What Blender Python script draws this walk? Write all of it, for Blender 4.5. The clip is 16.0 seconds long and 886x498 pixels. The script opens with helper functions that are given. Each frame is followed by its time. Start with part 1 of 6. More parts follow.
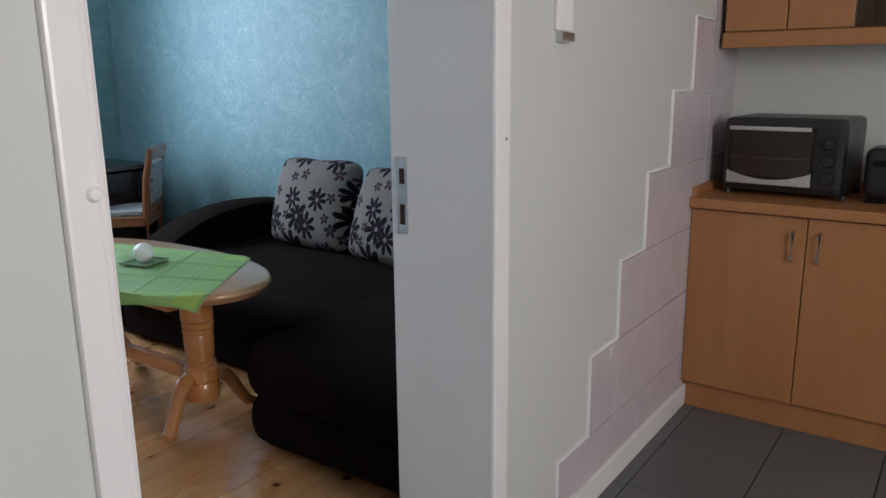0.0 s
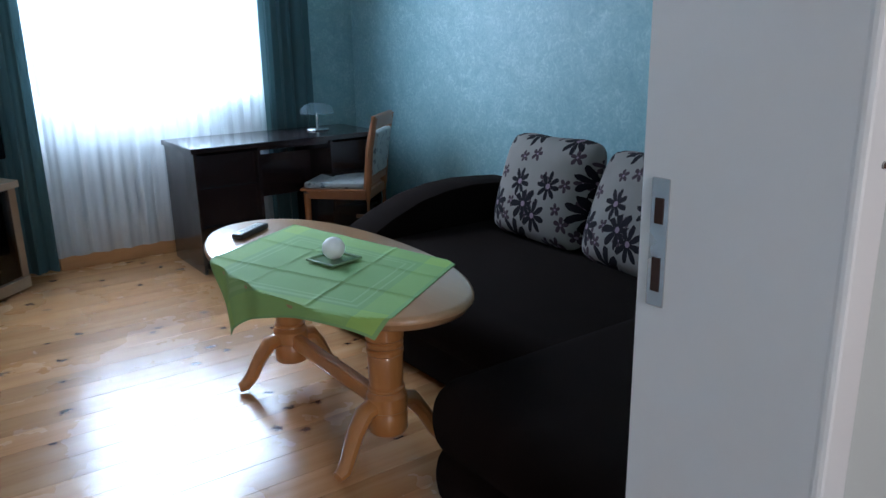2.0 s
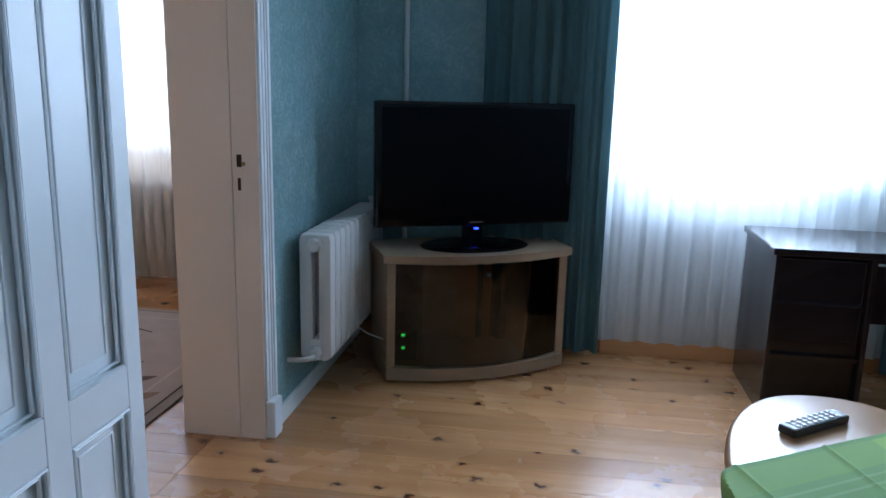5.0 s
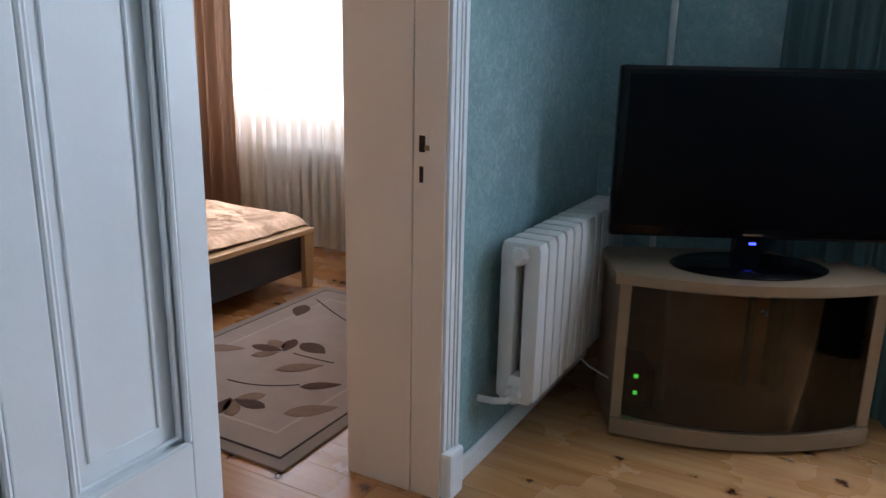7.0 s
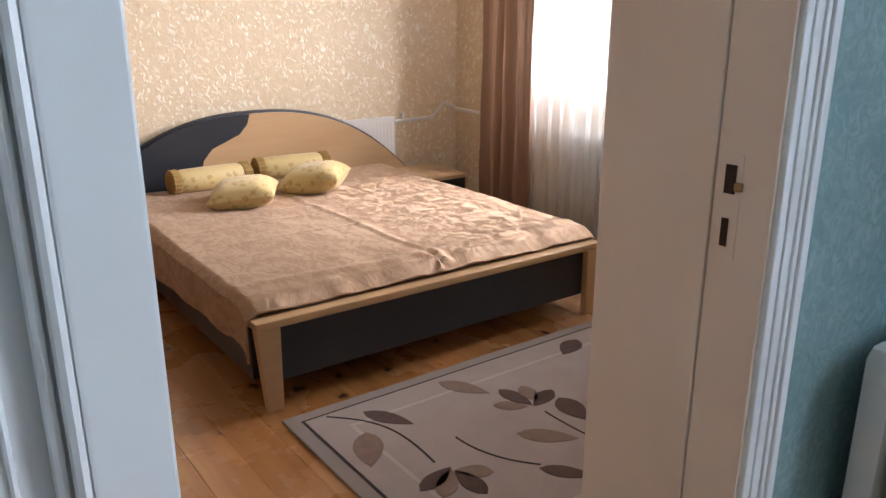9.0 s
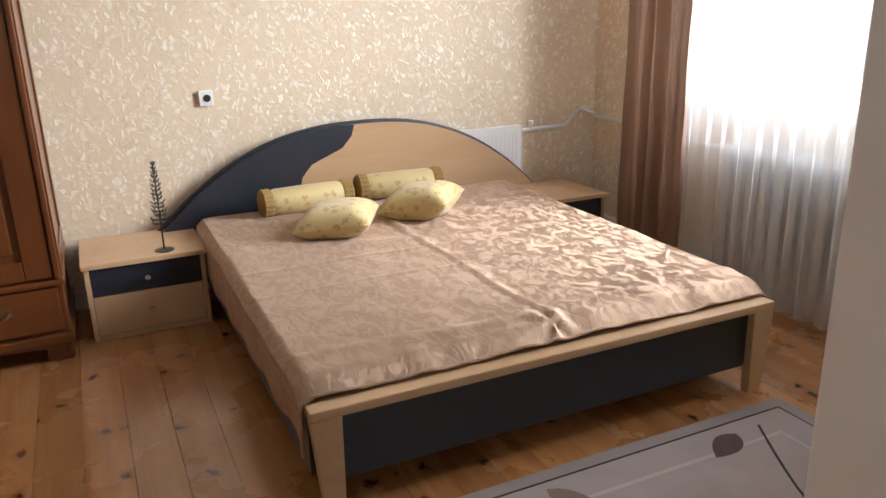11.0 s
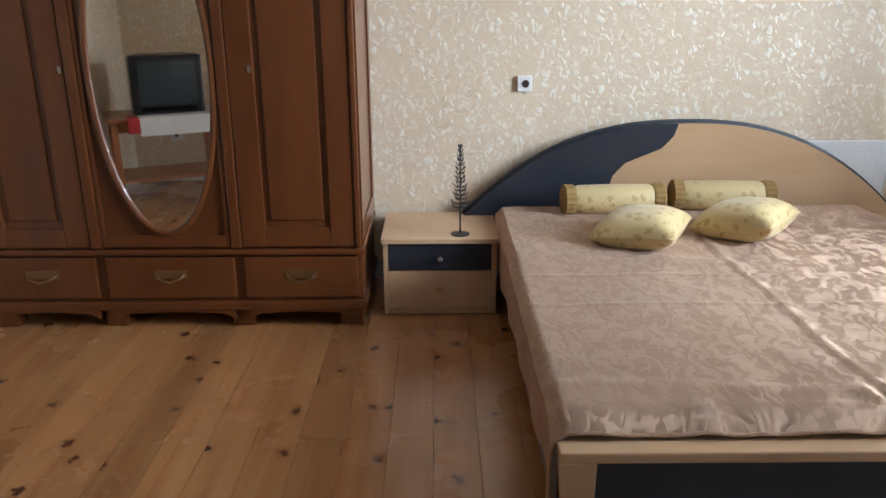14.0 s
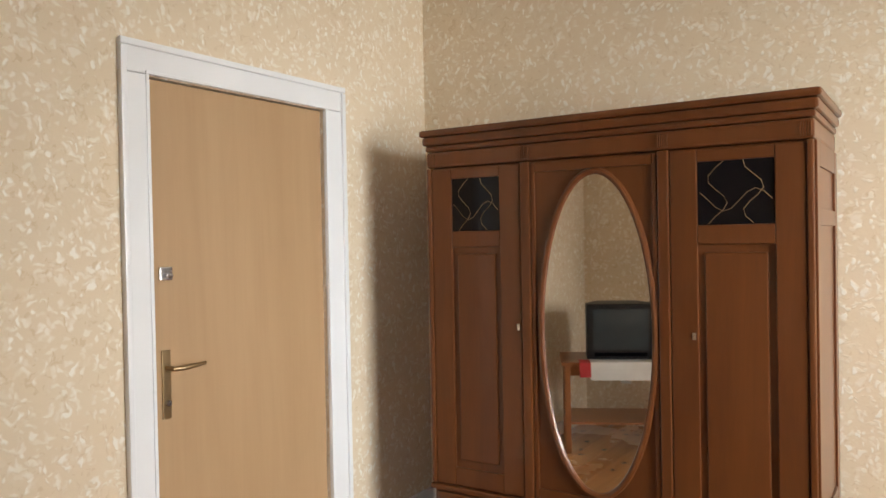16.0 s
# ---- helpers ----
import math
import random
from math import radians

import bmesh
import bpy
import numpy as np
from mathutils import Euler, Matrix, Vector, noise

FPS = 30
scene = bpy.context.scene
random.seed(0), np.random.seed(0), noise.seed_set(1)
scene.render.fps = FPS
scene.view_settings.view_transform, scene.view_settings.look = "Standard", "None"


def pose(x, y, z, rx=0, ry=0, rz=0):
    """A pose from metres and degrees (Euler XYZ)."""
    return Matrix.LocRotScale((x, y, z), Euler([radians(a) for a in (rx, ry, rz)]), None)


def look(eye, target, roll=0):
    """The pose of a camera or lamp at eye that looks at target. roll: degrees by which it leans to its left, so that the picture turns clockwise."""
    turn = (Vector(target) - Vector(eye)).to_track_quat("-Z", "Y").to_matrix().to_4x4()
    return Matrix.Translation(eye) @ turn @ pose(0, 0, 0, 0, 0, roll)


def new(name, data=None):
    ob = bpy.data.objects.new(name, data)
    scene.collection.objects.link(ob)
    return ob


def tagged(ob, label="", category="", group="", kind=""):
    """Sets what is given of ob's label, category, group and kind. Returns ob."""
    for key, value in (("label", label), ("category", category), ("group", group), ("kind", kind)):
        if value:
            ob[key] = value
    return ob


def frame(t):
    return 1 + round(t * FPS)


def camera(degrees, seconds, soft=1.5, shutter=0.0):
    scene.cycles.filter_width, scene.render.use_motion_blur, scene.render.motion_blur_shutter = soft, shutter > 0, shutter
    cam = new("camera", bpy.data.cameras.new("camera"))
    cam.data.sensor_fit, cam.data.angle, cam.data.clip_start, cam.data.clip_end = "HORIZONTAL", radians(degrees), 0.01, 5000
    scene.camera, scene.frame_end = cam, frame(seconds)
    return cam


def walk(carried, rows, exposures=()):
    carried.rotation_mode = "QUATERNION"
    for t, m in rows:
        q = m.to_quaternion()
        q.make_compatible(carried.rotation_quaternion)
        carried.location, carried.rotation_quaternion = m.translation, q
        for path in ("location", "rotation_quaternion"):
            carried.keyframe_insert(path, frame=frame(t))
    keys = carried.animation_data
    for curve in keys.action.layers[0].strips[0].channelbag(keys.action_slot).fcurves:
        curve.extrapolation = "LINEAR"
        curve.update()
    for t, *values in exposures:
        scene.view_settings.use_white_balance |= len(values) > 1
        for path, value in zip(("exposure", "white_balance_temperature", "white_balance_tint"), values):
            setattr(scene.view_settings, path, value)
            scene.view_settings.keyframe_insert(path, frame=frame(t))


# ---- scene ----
cam = camera(60.5, 16.0)
METRES, EYE, TILT, LEAN, TURN = 4.6, 1.31, 0.0, 0.0, 35.7
PATH = [
    (0, (-0.011, -0.415, 1.342), (-1.137, 1.176, 0.893), -0.6),
    (0.5, (-0.046, -0.24, 1.353), (-1.425, 1.127, 0.875), -0.7),
    (1, (-0.169, -0.098, 1.344), (-1.628, 1.169, 0.829), -0.7),
    (1.5, (-0.341, 0.031, 1.354), (-1.854, 1.224, 0.816), -0.9),
    (2, (-0.48, 0.157, 1.346), (-2.038, 1.289, 0.805), -1.0),
    (2.5, (-0.62, 0.313, 1.347), (-2.239, 1.363, 0.821), -0.3),
    (3, (-0.768, 0.399, 1.341), (-2.486, 1.279, 0.817), 0.3),
    (3.5, (-0.956, 0.455, 1.347), (-2.787, 1.066, 0.824), 0.3),
    (4, (-1.111, 0.519, 1.352), (-3.028, 0.769, 0.84), 0.8),
    (4.2, (-1.179, 0.558, 1.372), (-3.116, 0.648, 0.881), 1.1),
    (6.3, (-1.984, 0.641, 1.388), (-3.824, -0.025, 0.975), 1.1),
    (6.5, (-2.068, 0.631, 1.385), (-3.864, -0.134, 0.951), 1.3),
    (7, (-2.294, 0.53, 1.362), (-3.987, -0.402, 0.846), 1.2),
    (7.5, (-2.497, 0.421, 1.363), (-4.137, -0.583, 0.817), 1.4),
    (8, (-2.724, 0.344, 1.35), (-4.239, -0.829, 0.777), 0.6),
    (8.5, (-2.903, 0.275, 1.36), (-4.231, -1.106, 0.788), 0.7),
    (9, (-3.058, 0.136, 1.342), (-4.186, -1.409, 0.758), 0.0),
    (9.5, (-3.193, 0.009, 1.332), (-4.134, -1.651, 0.734), -0.6),
    (9.7, (-3.258, -0.029, 1.332), (-4.115, -1.729, 0.721), -1.2),
    (11.8, (-3.598, -0.512, 1.394), (-4.375, -2.259, 0.81), -0.8),
    (12, (-3.613, -0.516, 1.4), (-4.386, -2.297, 0.92), -0.5),
    (12.3, (-3.638, -0.521, 1.418), (-4.39, -2.345, 1.122), 0.22),
    (12.4, (-3.646, -0.522, 1.424), (-4.377, -2.368, 1.202), 0.46),
    (12.5, (-3.654, -0.524, 1.43), (-4.381, -2.377, 1.232), 0.7),
    (12.6, (-3.663, -0.53, 1.423), (-4.371, -2.391, 1.235), 0.9),
    (13, (-3.699, -0.552, 1.396), (-4.349, -2.423, 1.123), 1.7),
    (13.5, (-3.698, -0.596, 1.364), (-4.174, -2.46, 0.815), 1.7),
    (14, (-3.67, -0.628, 1.352), (-3.681, -2.528, 0.728), -0.2),
    (14.5, (-3.612, -0.662, 1.36), (-3.25, -2.52, 0.714), -0.9),
    (14.8, (-3.614, -0.673, 1.367), (-3.059, -2.495, 0.778), -1.26),
    (15, (-3.616, -0.68, 1.371), (-2.95, -2.496, 0.862), -1.5),
    (15.5, (-3.662, -0.755, 1.437), (-2.735, -2.505, 1.163), -1.6),
    (15.6, (-3.67, -0.76, 1.445), (-2.703, -2.494, 1.239), -1.5),
    (15.7, (-3.678, -0.765, 1.454), (-2.684, -2.486, 1.294), -1.4),
    (16, (-3.702, -0.781, 1.479), (-2.608, -2.455, 1.452), -1.1),
]
EXPOSURES = [(0, 0.15, 6250, 13), (1, 0.1, 6000, 13), (2.5, 0.0, 5750, 12), (3.5, -0.1, 5700, 12), (4.2, 0.0, 5550, 13), (6.5, -0.1, 6400, 19),
             (7.5, 0.18, 6800, 21), (8.5, 0.15, 6900, 21), (9.5, 0.05, 6750, 18), (11.8, 0.2, 6050, 11), (12.5, -0.45, 5900, 8), (13.0, -0.75, 5650, 8), (13.5, -0.5, 5450, 8),
             (14.5, 0.25, 5700, 9), (15.3, 0.33, 6000, 10), (16, 0.36, 6650, 10)]
walk(cam, [(t, look(eye, target, roll)) for t, eye, target, roll in PATH], EXPOSURES)
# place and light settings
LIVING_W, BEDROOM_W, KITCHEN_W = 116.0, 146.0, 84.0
CHAIR_ANGLE = -47.0
REMOTE_ANGLE = 127.0

# ---- world and light ----
world = bpy.data.worlds.new("sky")
scene.world = world
world.use_nodes = True
wn, wl = world.node_tree.nodes, world.node_tree.links
wn.clear()
sky = wn.new("ShaderNodeTexSky")
sky.sky_type, sky.sun_disc = "NISHITA", False
sky.sun_elevation, sky.sun_rotation = radians(50), radians(180)
bgd = wn.new("ShaderNodeBackground")
bgd.inputs[1].default_value = 0.15
wo = wn.new("ShaderNodeOutputWorld")
wl.new(sky.outputs[0], bgd.inputs[0])
wl.new(bgd.outputs[0], wo.inputs[0])
sun = new("sun", bpy.data.lights.new("sun", "SUN"))
sun.data.energy, sun.data.angle, sun.data.color = 0.8, radians(15), (1, 0.97, 0.93)
sun.matrix_world = look((0, -20, 24), (0, 0, 0))


def area_lamp(name, centre, towards, width, height, watts, colour):
    """An area lamp: sky light at a window, or the added kitchen fill."""
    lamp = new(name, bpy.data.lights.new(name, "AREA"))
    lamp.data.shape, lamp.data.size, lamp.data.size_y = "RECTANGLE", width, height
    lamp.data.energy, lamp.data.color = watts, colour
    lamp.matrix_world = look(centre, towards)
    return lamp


CEIL = 2.95
living_light = area_lamp("living_window_light", (-5.70, 1.57, 1.80), (-3.2, 1.57, 0.9), 1.38, 1.75, LIVING_W, (0.70, 0.86, 1.0))
bedroom_light = area_lamp("bedroom_window_light", (-7.06, -2.60, 1.86), (-3.85, -3.95, 0.9), 1.9, 1.75, BEDROOM_W, (0.92, 0.97, 1.0))
# Added fill for the hall: an assumed source out of view, no seen window.
area_lamp("kitchen_window_light", (2.16, 0.0, 1.7), (-0.9, 1.1, 1.3), 1.2, 1.3, KITCHEN_W, (1.0, 0.93, 0.88))
bedroom_light.data.spread = radians(85)
living_light.data.spread = radians(128)


# ---- materials ----
def nodes_of(name):
    m = bpy.data.materials.new(name)
    m.use_nodes = True
    nt = m.node_tree
    return m, nt.nodes, nt.links, nt.nodes["Principled BSDF"]


def ramp_of(n, stops):
    r = n.new("ShaderNodeValToRGB")
    e = r.color_ramp.elements
    while len(e) < len(stops):
        e.new(0.5)
    for el, (p, c) in zip(e, stops):
        el.position, el.color = p, (*c, 1) if len(c) == 3 else c
    return r


def noise_of(n, l, vec, scale, detail=4, rough=0.55, distort=0.0):
    t = n.new("ShaderNodeTexNoise")
    t.inputs["Scale"].default_value, t.inputs["Detail"].default_value = scale, detail
    t.inputs["Roughness"].default_value, t.inputs["Distortion"].default_value = rough, distort
    l.new(vec, t.inputs["Vector"])
    return t


def scaled(n, l, vec, s):
    mp = n.new("ShaderNodeMapping")
    mp.inputs["Scale"].default_value = s
    l.new(vec, mp.inputs["Vector"])
    return mp.outputs[0]


def mixed(n, l, fac, a, b, mode="MIX"):
    m = n.new("ShaderNodeMix")
    m.data_type, m.blend_type = "RGBA", mode
    for sock, v in ((m.inputs[0], fac), (m.inputs[6], a), (m.inputs[7], b)):
        if isinstance(v, (int, float)):
            sock.default_value = v
        elif isinstance(v, tuple):
            sock.default_value = (*v, 1) if len(v) == 3 else v
        else:
            l.new(v, sock)
    return m.outputs[2]


def bump_of(n, l, height, bsdf, strength=0.2, dist=0.01):
    b = n.new("ShaderNodeBump")
    b.inputs["Strength"].default_value, b.inputs["Distance"].default_value = strength, dist
    l.new(height, b.inputs["Height"])
    l.new(b.outputs[0], bsdf.inputs["Normal"])


def plain(name, colour, rough=0.5, metal=0.0, vary=0.12, scale=6.0, bump=0.05, coat=0.0, grain=120.0, spec=0.5):
    """Paint, metal or plastic with a slow stain and a fine grain."""
    m, n, l, b = nodes_of(name)
    co = n.new("ShaderNodeTexCoord").outputs["Object"]
    big, fine = noise_of(n, l, co, scale), noise_of(n, l, co, grain, 2)
    low = tuple(c * (1 - vary) for c in colour)
    col = mixed(n, l, big.outputs[0], low, tuple(min(1, c * (1 + vary * 0.6)) for c in colour))
    l.new(col, b.inputs["Base Color"])
    rr = n.new("ShaderNodeMapRange")
    rr.inputs["To Min"].default_value, rr.inputs["To Max"].default_value = max(0.02, rough - 0.08), min(1, rough + 0.1)
    l.new(big.outputs[0], rr.inputs["Value"])
    l.new(rr.outputs[0], b.inputs["Roughness"])
    b.inputs["Metallic"].default_value, b.inputs["Coat Weight"].default_value, b.inputs["Specular IOR Level"].default_value = metal, coat, spec
    if bump:
        bump_of(n, l, fine.outputs[0], b, bump, 0.003)
    return m


def wood(name, dark, light, rough=0.35, axis=(14, 1.2, 14), fine=(160, 6, 160), coat=0.2, bump=0.08, random_tone=0.0):
    """Wood with stretched grain; axis is the stretch of the figure."""
    m, n, l, b = nodes_of(name)
    co = n.new("ShaderNodeTexCoord").outputs["Object"]
    fig = noise_of(n, l, scaled(n, l, co, axis), 1.0, 5, 0.6, 0.8)
    gr = noise_of(n, l, scaled(n, l, co, fine), 1.0, 3, 0.6)
    r = ramp_of(n, [(0.3, dark), (0.7, light)])
    l.new(fig.outputs[0], r.inputs[0])
    col = mixed(n, l, 0.35, r.outputs[0], mixed(n, l, gr.outputs[0], dark, light))
    if random_tone:
        oi = n.new("ShaderNodeObjectInfo")
        hv = n.new("ShaderNodeHueSaturation")
        mr = n.new("ShaderNodeMapRange")
        mr.inputs["To Min"].default_value, mr.inputs["To Max"].default_value = 1 - random_tone, 1 + random_tone
        l.new(oi.outputs["Random"], mr.inputs["Value"])
        l.new(mr.outputs[0], hv.inputs["Value"])
        l.new(col, hv.inputs["Color"])
        col = hv.outputs[0]
    l.new(col, b.inputs["Base Color"])
    b.inputs["Roughness"].default_value, b.inputs["Coat Weight"].default_value = rough, coat
    bump_of(n, l, gr.outputs[0], b, bump, 0.002)
    return m


def floor_pine(name, tones, fine):
    """Varnished pine boards with dark knots and long grain, toned board by board."""
    m, n, l, b = nodes_of(name)
    pos = n.new("ShaderNodeNewGeometry").outputs["Position"]
    oi = n.new("ShaderNodeObjectInfo")
    add = n.new("ShaderNodeVectorMath")
    add.operation = "MULTIPLY_ADD"
    cmb = n.new("ShaderNodeCombineXYZ")
    l.new(oi.outputs["Random"], cmb.inputs[1])
    l.new(cmb.outputs[0], add.inputs[0])
    add.inputs[1].default_value = (0, 37, 0)
    l.new(pos, add.inputs[2])
    v = add.outputs[0]
    fig = noise_of(n, l, scaled(n, l, v, (16, 0.9, 1)), 1.0, 6, 0.55, 0.5)
    gr = noise_of(n, l, scaled(n, l, v, (170, 5, 1)), 1.0, 3)
    r = ramp_of(n, list(zip((0.25, 0.5, 0.78), tones)))
    l.new(fig.outputs[0], r.inputs[0])
    col = mixed(n, l, 0.25, r.outputs[0], mixed(n, l, gr.outputs[0], *fine))
    hv = n.new("ShaderNodeHueSaturation")
    mr = n.new("ShaderNodeMapRange")
    mr.inputs["To Min"].default_value, mr.inputs["To Max"].default_value = 0.82, 1.12
    l.new(oi.outputs["Random"], mr.inputs["Value"])
    l.new(mr.outputs[0], hv.inputs["Value"])
    l.new(col, hv.inputs["Color"])
    vo = n.new("ShaderNodeTexVoronoi")
    vo.voronoi_dimensions = "2D"
    vo.inputs["Scale"].default_value, vo.inputs["Randomness"].default_value = 1.0, 1.0
    warp = noise_of(n, l, v, 26, 3)
    wv = mixed(n, l, 0.035, v, warp.outputs["Color"], "LINEAR_LIGHT")
    l.new(scaled(n, l, wv, (5.2, 4.2, 1)), vo.inputs["Vector"])
    kr = ramp_of(n, [(0.05, (1, 1, 1)), (0.07, (0.8, 0.8, 0.8)), (0.09, (0.28, 0.28, 0.28)), (0.17, (0, 0, 0))])
    l.new(vo.outputs["Distance"], kr.inputs[0])
    pick = n.new("ShaderNodeMath")
    pick.operation = "GREATER_THAN"
    pick.inputs[1].default_value = 0.50
    l.new(vo.outputs["Color"], pick.inputs[0])
    km = n.new("ShaderNodeMath")
    km.operation = "MULTIPLY"
    l.new(kr.outputs[0], km.inputs[0])
    l.new(pick.outputs[0], km.inputs[1])
    col = mixed(n, l, km.outputs[0], hv.outputs[0], (0.1, 0.03, 0.012))
    l.new(col, b.inputs["Base Color"])
    wear = noise_of(n, l, pos, 2.2, 5)
    rr = n.new("ShaderNodeMapRange")
    rr.inputs["To Min"].default_value, rr.inputs["To Max"].default_value = 0.20, 0.34
    l.new(wear.outputs[0], rr.inputs["Value"])
    l.new(rr.outputs[0], b.inputs["Roughness"])
    b.inputs["Coat Weight"].default_value, b.inputs["Coat Roughness"].default_value = 0.6, 0.22
    bump_of(n, l, gr.outputs[0], b, 0.08, 0.002)
    return m


def wallpaper_teal(name):
    """Teal paper with a brushed, faintly shiny mottle."""
    m, n, l, b = nodes_of(name)
    pos = n.new("ShaderNodeNewGeometry").outputs["Position"]
    a = noise_of(n, l, pos, 5, 6, 0.65, 1.5)
    f = noise_of(n, l, pos, 26, 4, 0.6, 2.0)
    r = ramp_of(n, [(0.35, (0.175, 0.31, 0.335)), (0.52, (0.225, 0.37, 0.39)), (0.68, (0.34, 0.485, 0.495))])
    mix = n.new("ShaderNodeMath")
    mix.operation = "MULTIPLY_ADD"
    l.new(f.outputs[0], mix.inputs[0])
    mix.inputs[1].default_value = 0.5
    half = n.new("ShaderNodeMath")
    half.operation = "MULTIPLY"
    half.inputs[1].default_value = 0.5
    l.new(a.outputs[0], half.inputs[0])
    l.new(half.outputs[0], mix.inputs[2])
    l.new(mix.outputs[0], r.inputs[0])
    l.new(r.outputs[0], b.inputs["Base Color"])
    rr = n.new("ShaderNodeMapRange")
    rr.inputs["From Min"].default_value, rr.inputs["From Max"].default_value = 0.4, 0.65
    rr.inputs["To Min"].default_value, rr.inputs["To Max"].default_value = 0.62, 0.34
    l.new(f.outputs[0], rr.inputs["Value"])
    l.new(rr.outputs[0], b.inputs["Roughness"])
    bump_of(n, l, f.outputs[0], b, 0.25, 0.004)
    return m


def wallpaper_flake(name):
    """Cream paper pressed with short, pearly chips; their paler colour also paints in some of the gloss."""
    m, n, l, b = nodes_of(name)
    pos = n.new("ShaderNodeNewGeometry").outputs["Position"]
    base = noise_of(n, l, pos, 3, 4)
    col = mixed(n, l, base.outputs[0], (0.66, 0.52, 0.355), (0.74, 0.61, 0.44))
    warp = noise_of(n, l, pos, 13, 2)
    wv = mixed(n, l, 0.05, pos, warp.outputs["Color"], "LINEAR_LIGHT")
    masks = []
    for s, keep, shift in (((20, 20, 40), 0.34, 0.0), ((38, 38, 19), 0.38, 3.7), ((29, 29, 33), 0.46, 8.1)):
        mp = n.new("ShaderNodeMapping")
        mp.inputs["Scale"].default_value, mp.inputs["Location"].default_value = s, (shift, shift * 0.6, shift * 1.7)
        l.new(wv, mp.inputs["Vector"])
        vo = n.new("ShaderNodeTexVoronoi")
        vo.inputs["Scale"].default_value, vo.inputs["Randomness"].default_value = 1.0, 1.0
        l.new(mp.outputs[0], vo.inputs["Vector"])
        r = ramp_of(n, [(0.22, (1, 1, 1)), (0.44, (0, 0, 0))])
        l.new(vo.outputs["Distance"], r.inputs[0])
        pick = n.new("ShaderNodeMapRange")
        pick.inputs["From Min"].default_value, pick.inputs["From Max"].default_value = keep, keep + 0.35
        l.new(vo.outputs["Color"], pick.inputs["Value"])
        chip = n.new("ShaderNodeMath")
        chip.operation = "MULTIPLY"
        l.new(r.outputs[0], chip.inputs[0])
        l.new(pick.outputs[0], chip.inputs[1])
        masks.append(chip.outputs[0])
    # Paler chip colours carry part of the pearly glint.
    col = mixed(n, l, masks[0], col, (0.79, 0.70, 0.56))
    dark = noise_of(n, l, scaled(n, l, wv, (30, 30, 26)), 1.0, 2, 0.5, 1.2)
    dr = ramp_of(n, [(0.60, (0, 0, 0)), (0.68, (0.45, 0.45, 0.45))])
    l.new(dark.outputs[0], dr.inputs[0])
    col = mixed(n, l, dr.outputs[0], col, (0.56, 0.40, 0.23))
    col = mixed(n, l, masks[1], col, (0.85, 0.79, 0.69))
    col = mixed(n, l, masks[2], col, (0.81, 0.73, 0.61))
    l.new(col, b.inputs["Base Color"])
    mx = mixed(n, l, 1.0, mixed(n, l, 1.0, masks[0], masks[1], "LIGHTEN"), masks[2], "LIGHTEN")
    rr = n.new("ShaderNodeMapRange")
    rr.inputs["To Min"].default_value, rr.inputs["To Max"].default_value = 0.62, 0.36
    l.new(mx, rr.inputs["Value"])
    l.new(rr.outputs[0], b.inputs["Roughness"])
    b.inputs["Specular IOR Level"].default_value = 0.45
    pearl = n.new("ShaderNodeMath")
    pearl.operation = "MULTIPLY"
    pearl.inputs[1].default_value = 0.22
    l.new(mx, pearl.inputs[0])
    l.new(pearl.outputs[0], b.inputs["Metallic"])
    tilt = noise_of(n, l, pos, 24, 2)
    hgt = mixed(n, l, 0.6, mx, tilt.outputs[0])
    bump_of(n, l, hgt, b, 0.35, 0.008)
    return m


def satin(name):
    """Two-tone satin with a woven flame figure, long shapes along the bed."""
    m, n, l, b = nodes_of(name)
    co = n.new("ShaderNodeTexCoord").outputs["Object"]
    warp = noise_of(n, l, co, 9, 2)
    wv = mixed(n, l, 0.07, co, warp.outputs["Color"], "LINEAR_LIGHT")
    f = noise_of(n, l, scaled(n, l, wv, (46, 16, 30)), 1.0, 0.8, 0.3, 0.6)
    r = ramp_of(n, [(0.465, (0, 0, 0)), (0.53, (1, 1, 1))])
    l.new(f.outputs[0], r.inputs[0])
    tone = noise_of(n, l, co, 2.5, 3)
    ground = mixed(n, l, tone.outputs[0], (0.40, 0.255, 0.165), (0.46, 0.30, 0.198))
    l.new(mixed(n, l, r.outputs[0], ground, (0.53, 0.37, 0.255)), b.inputs["Base Color"])
    rr = n.new("ShaderNodeMapRange")
    rr.inputs["To Min"].default_value, rr.inputs["To Max"].default_value = 0.62, 0.66
    l.new(r.outputs[0], rr.inputs["Value"])
    l.new(rr.outputs[0], b.inputs["Roughness"])
    b.inputs["Specular IOR Level"].default_value, b.inputs["Sheen Weight"].default_value = 0.7, 0.1
    shine = n.new("ShaderNodeMapRange")
    shine.inputs["To Min"].default_value, shine.inputs["To Max"].default_value = 0.45, 0.68
    l.new(r.outputs[0], shine.inputs["Value"])
    l.new(shine.outputs[0], b.inputs["Metallic"])
    b.inputs["Anisotropic"].default_value = 0.8
    thread = mixed(n, l, r.outputs[0], (1.0, 0.0, 0.0), (0.0, 1.0, 0.0))
    l.new(thread, b.inputs["Tangent"])
    wr = noise_of(n, l, co, 4.5, 3, 0.5, 0.6)
    pull = noise_of(n, l, scaled(n, l, co, (16, 4, 9)), 1.0, 3, 0.5, 0.8)
    hgt = mixed(n, l, 0.05, mixed(n, l, 0.15, wr.outputs[0], pull.outputs[0]), r.outputs[0])
    bump_of(n, l, hgt, b, 0.22, 0.05)
    return m


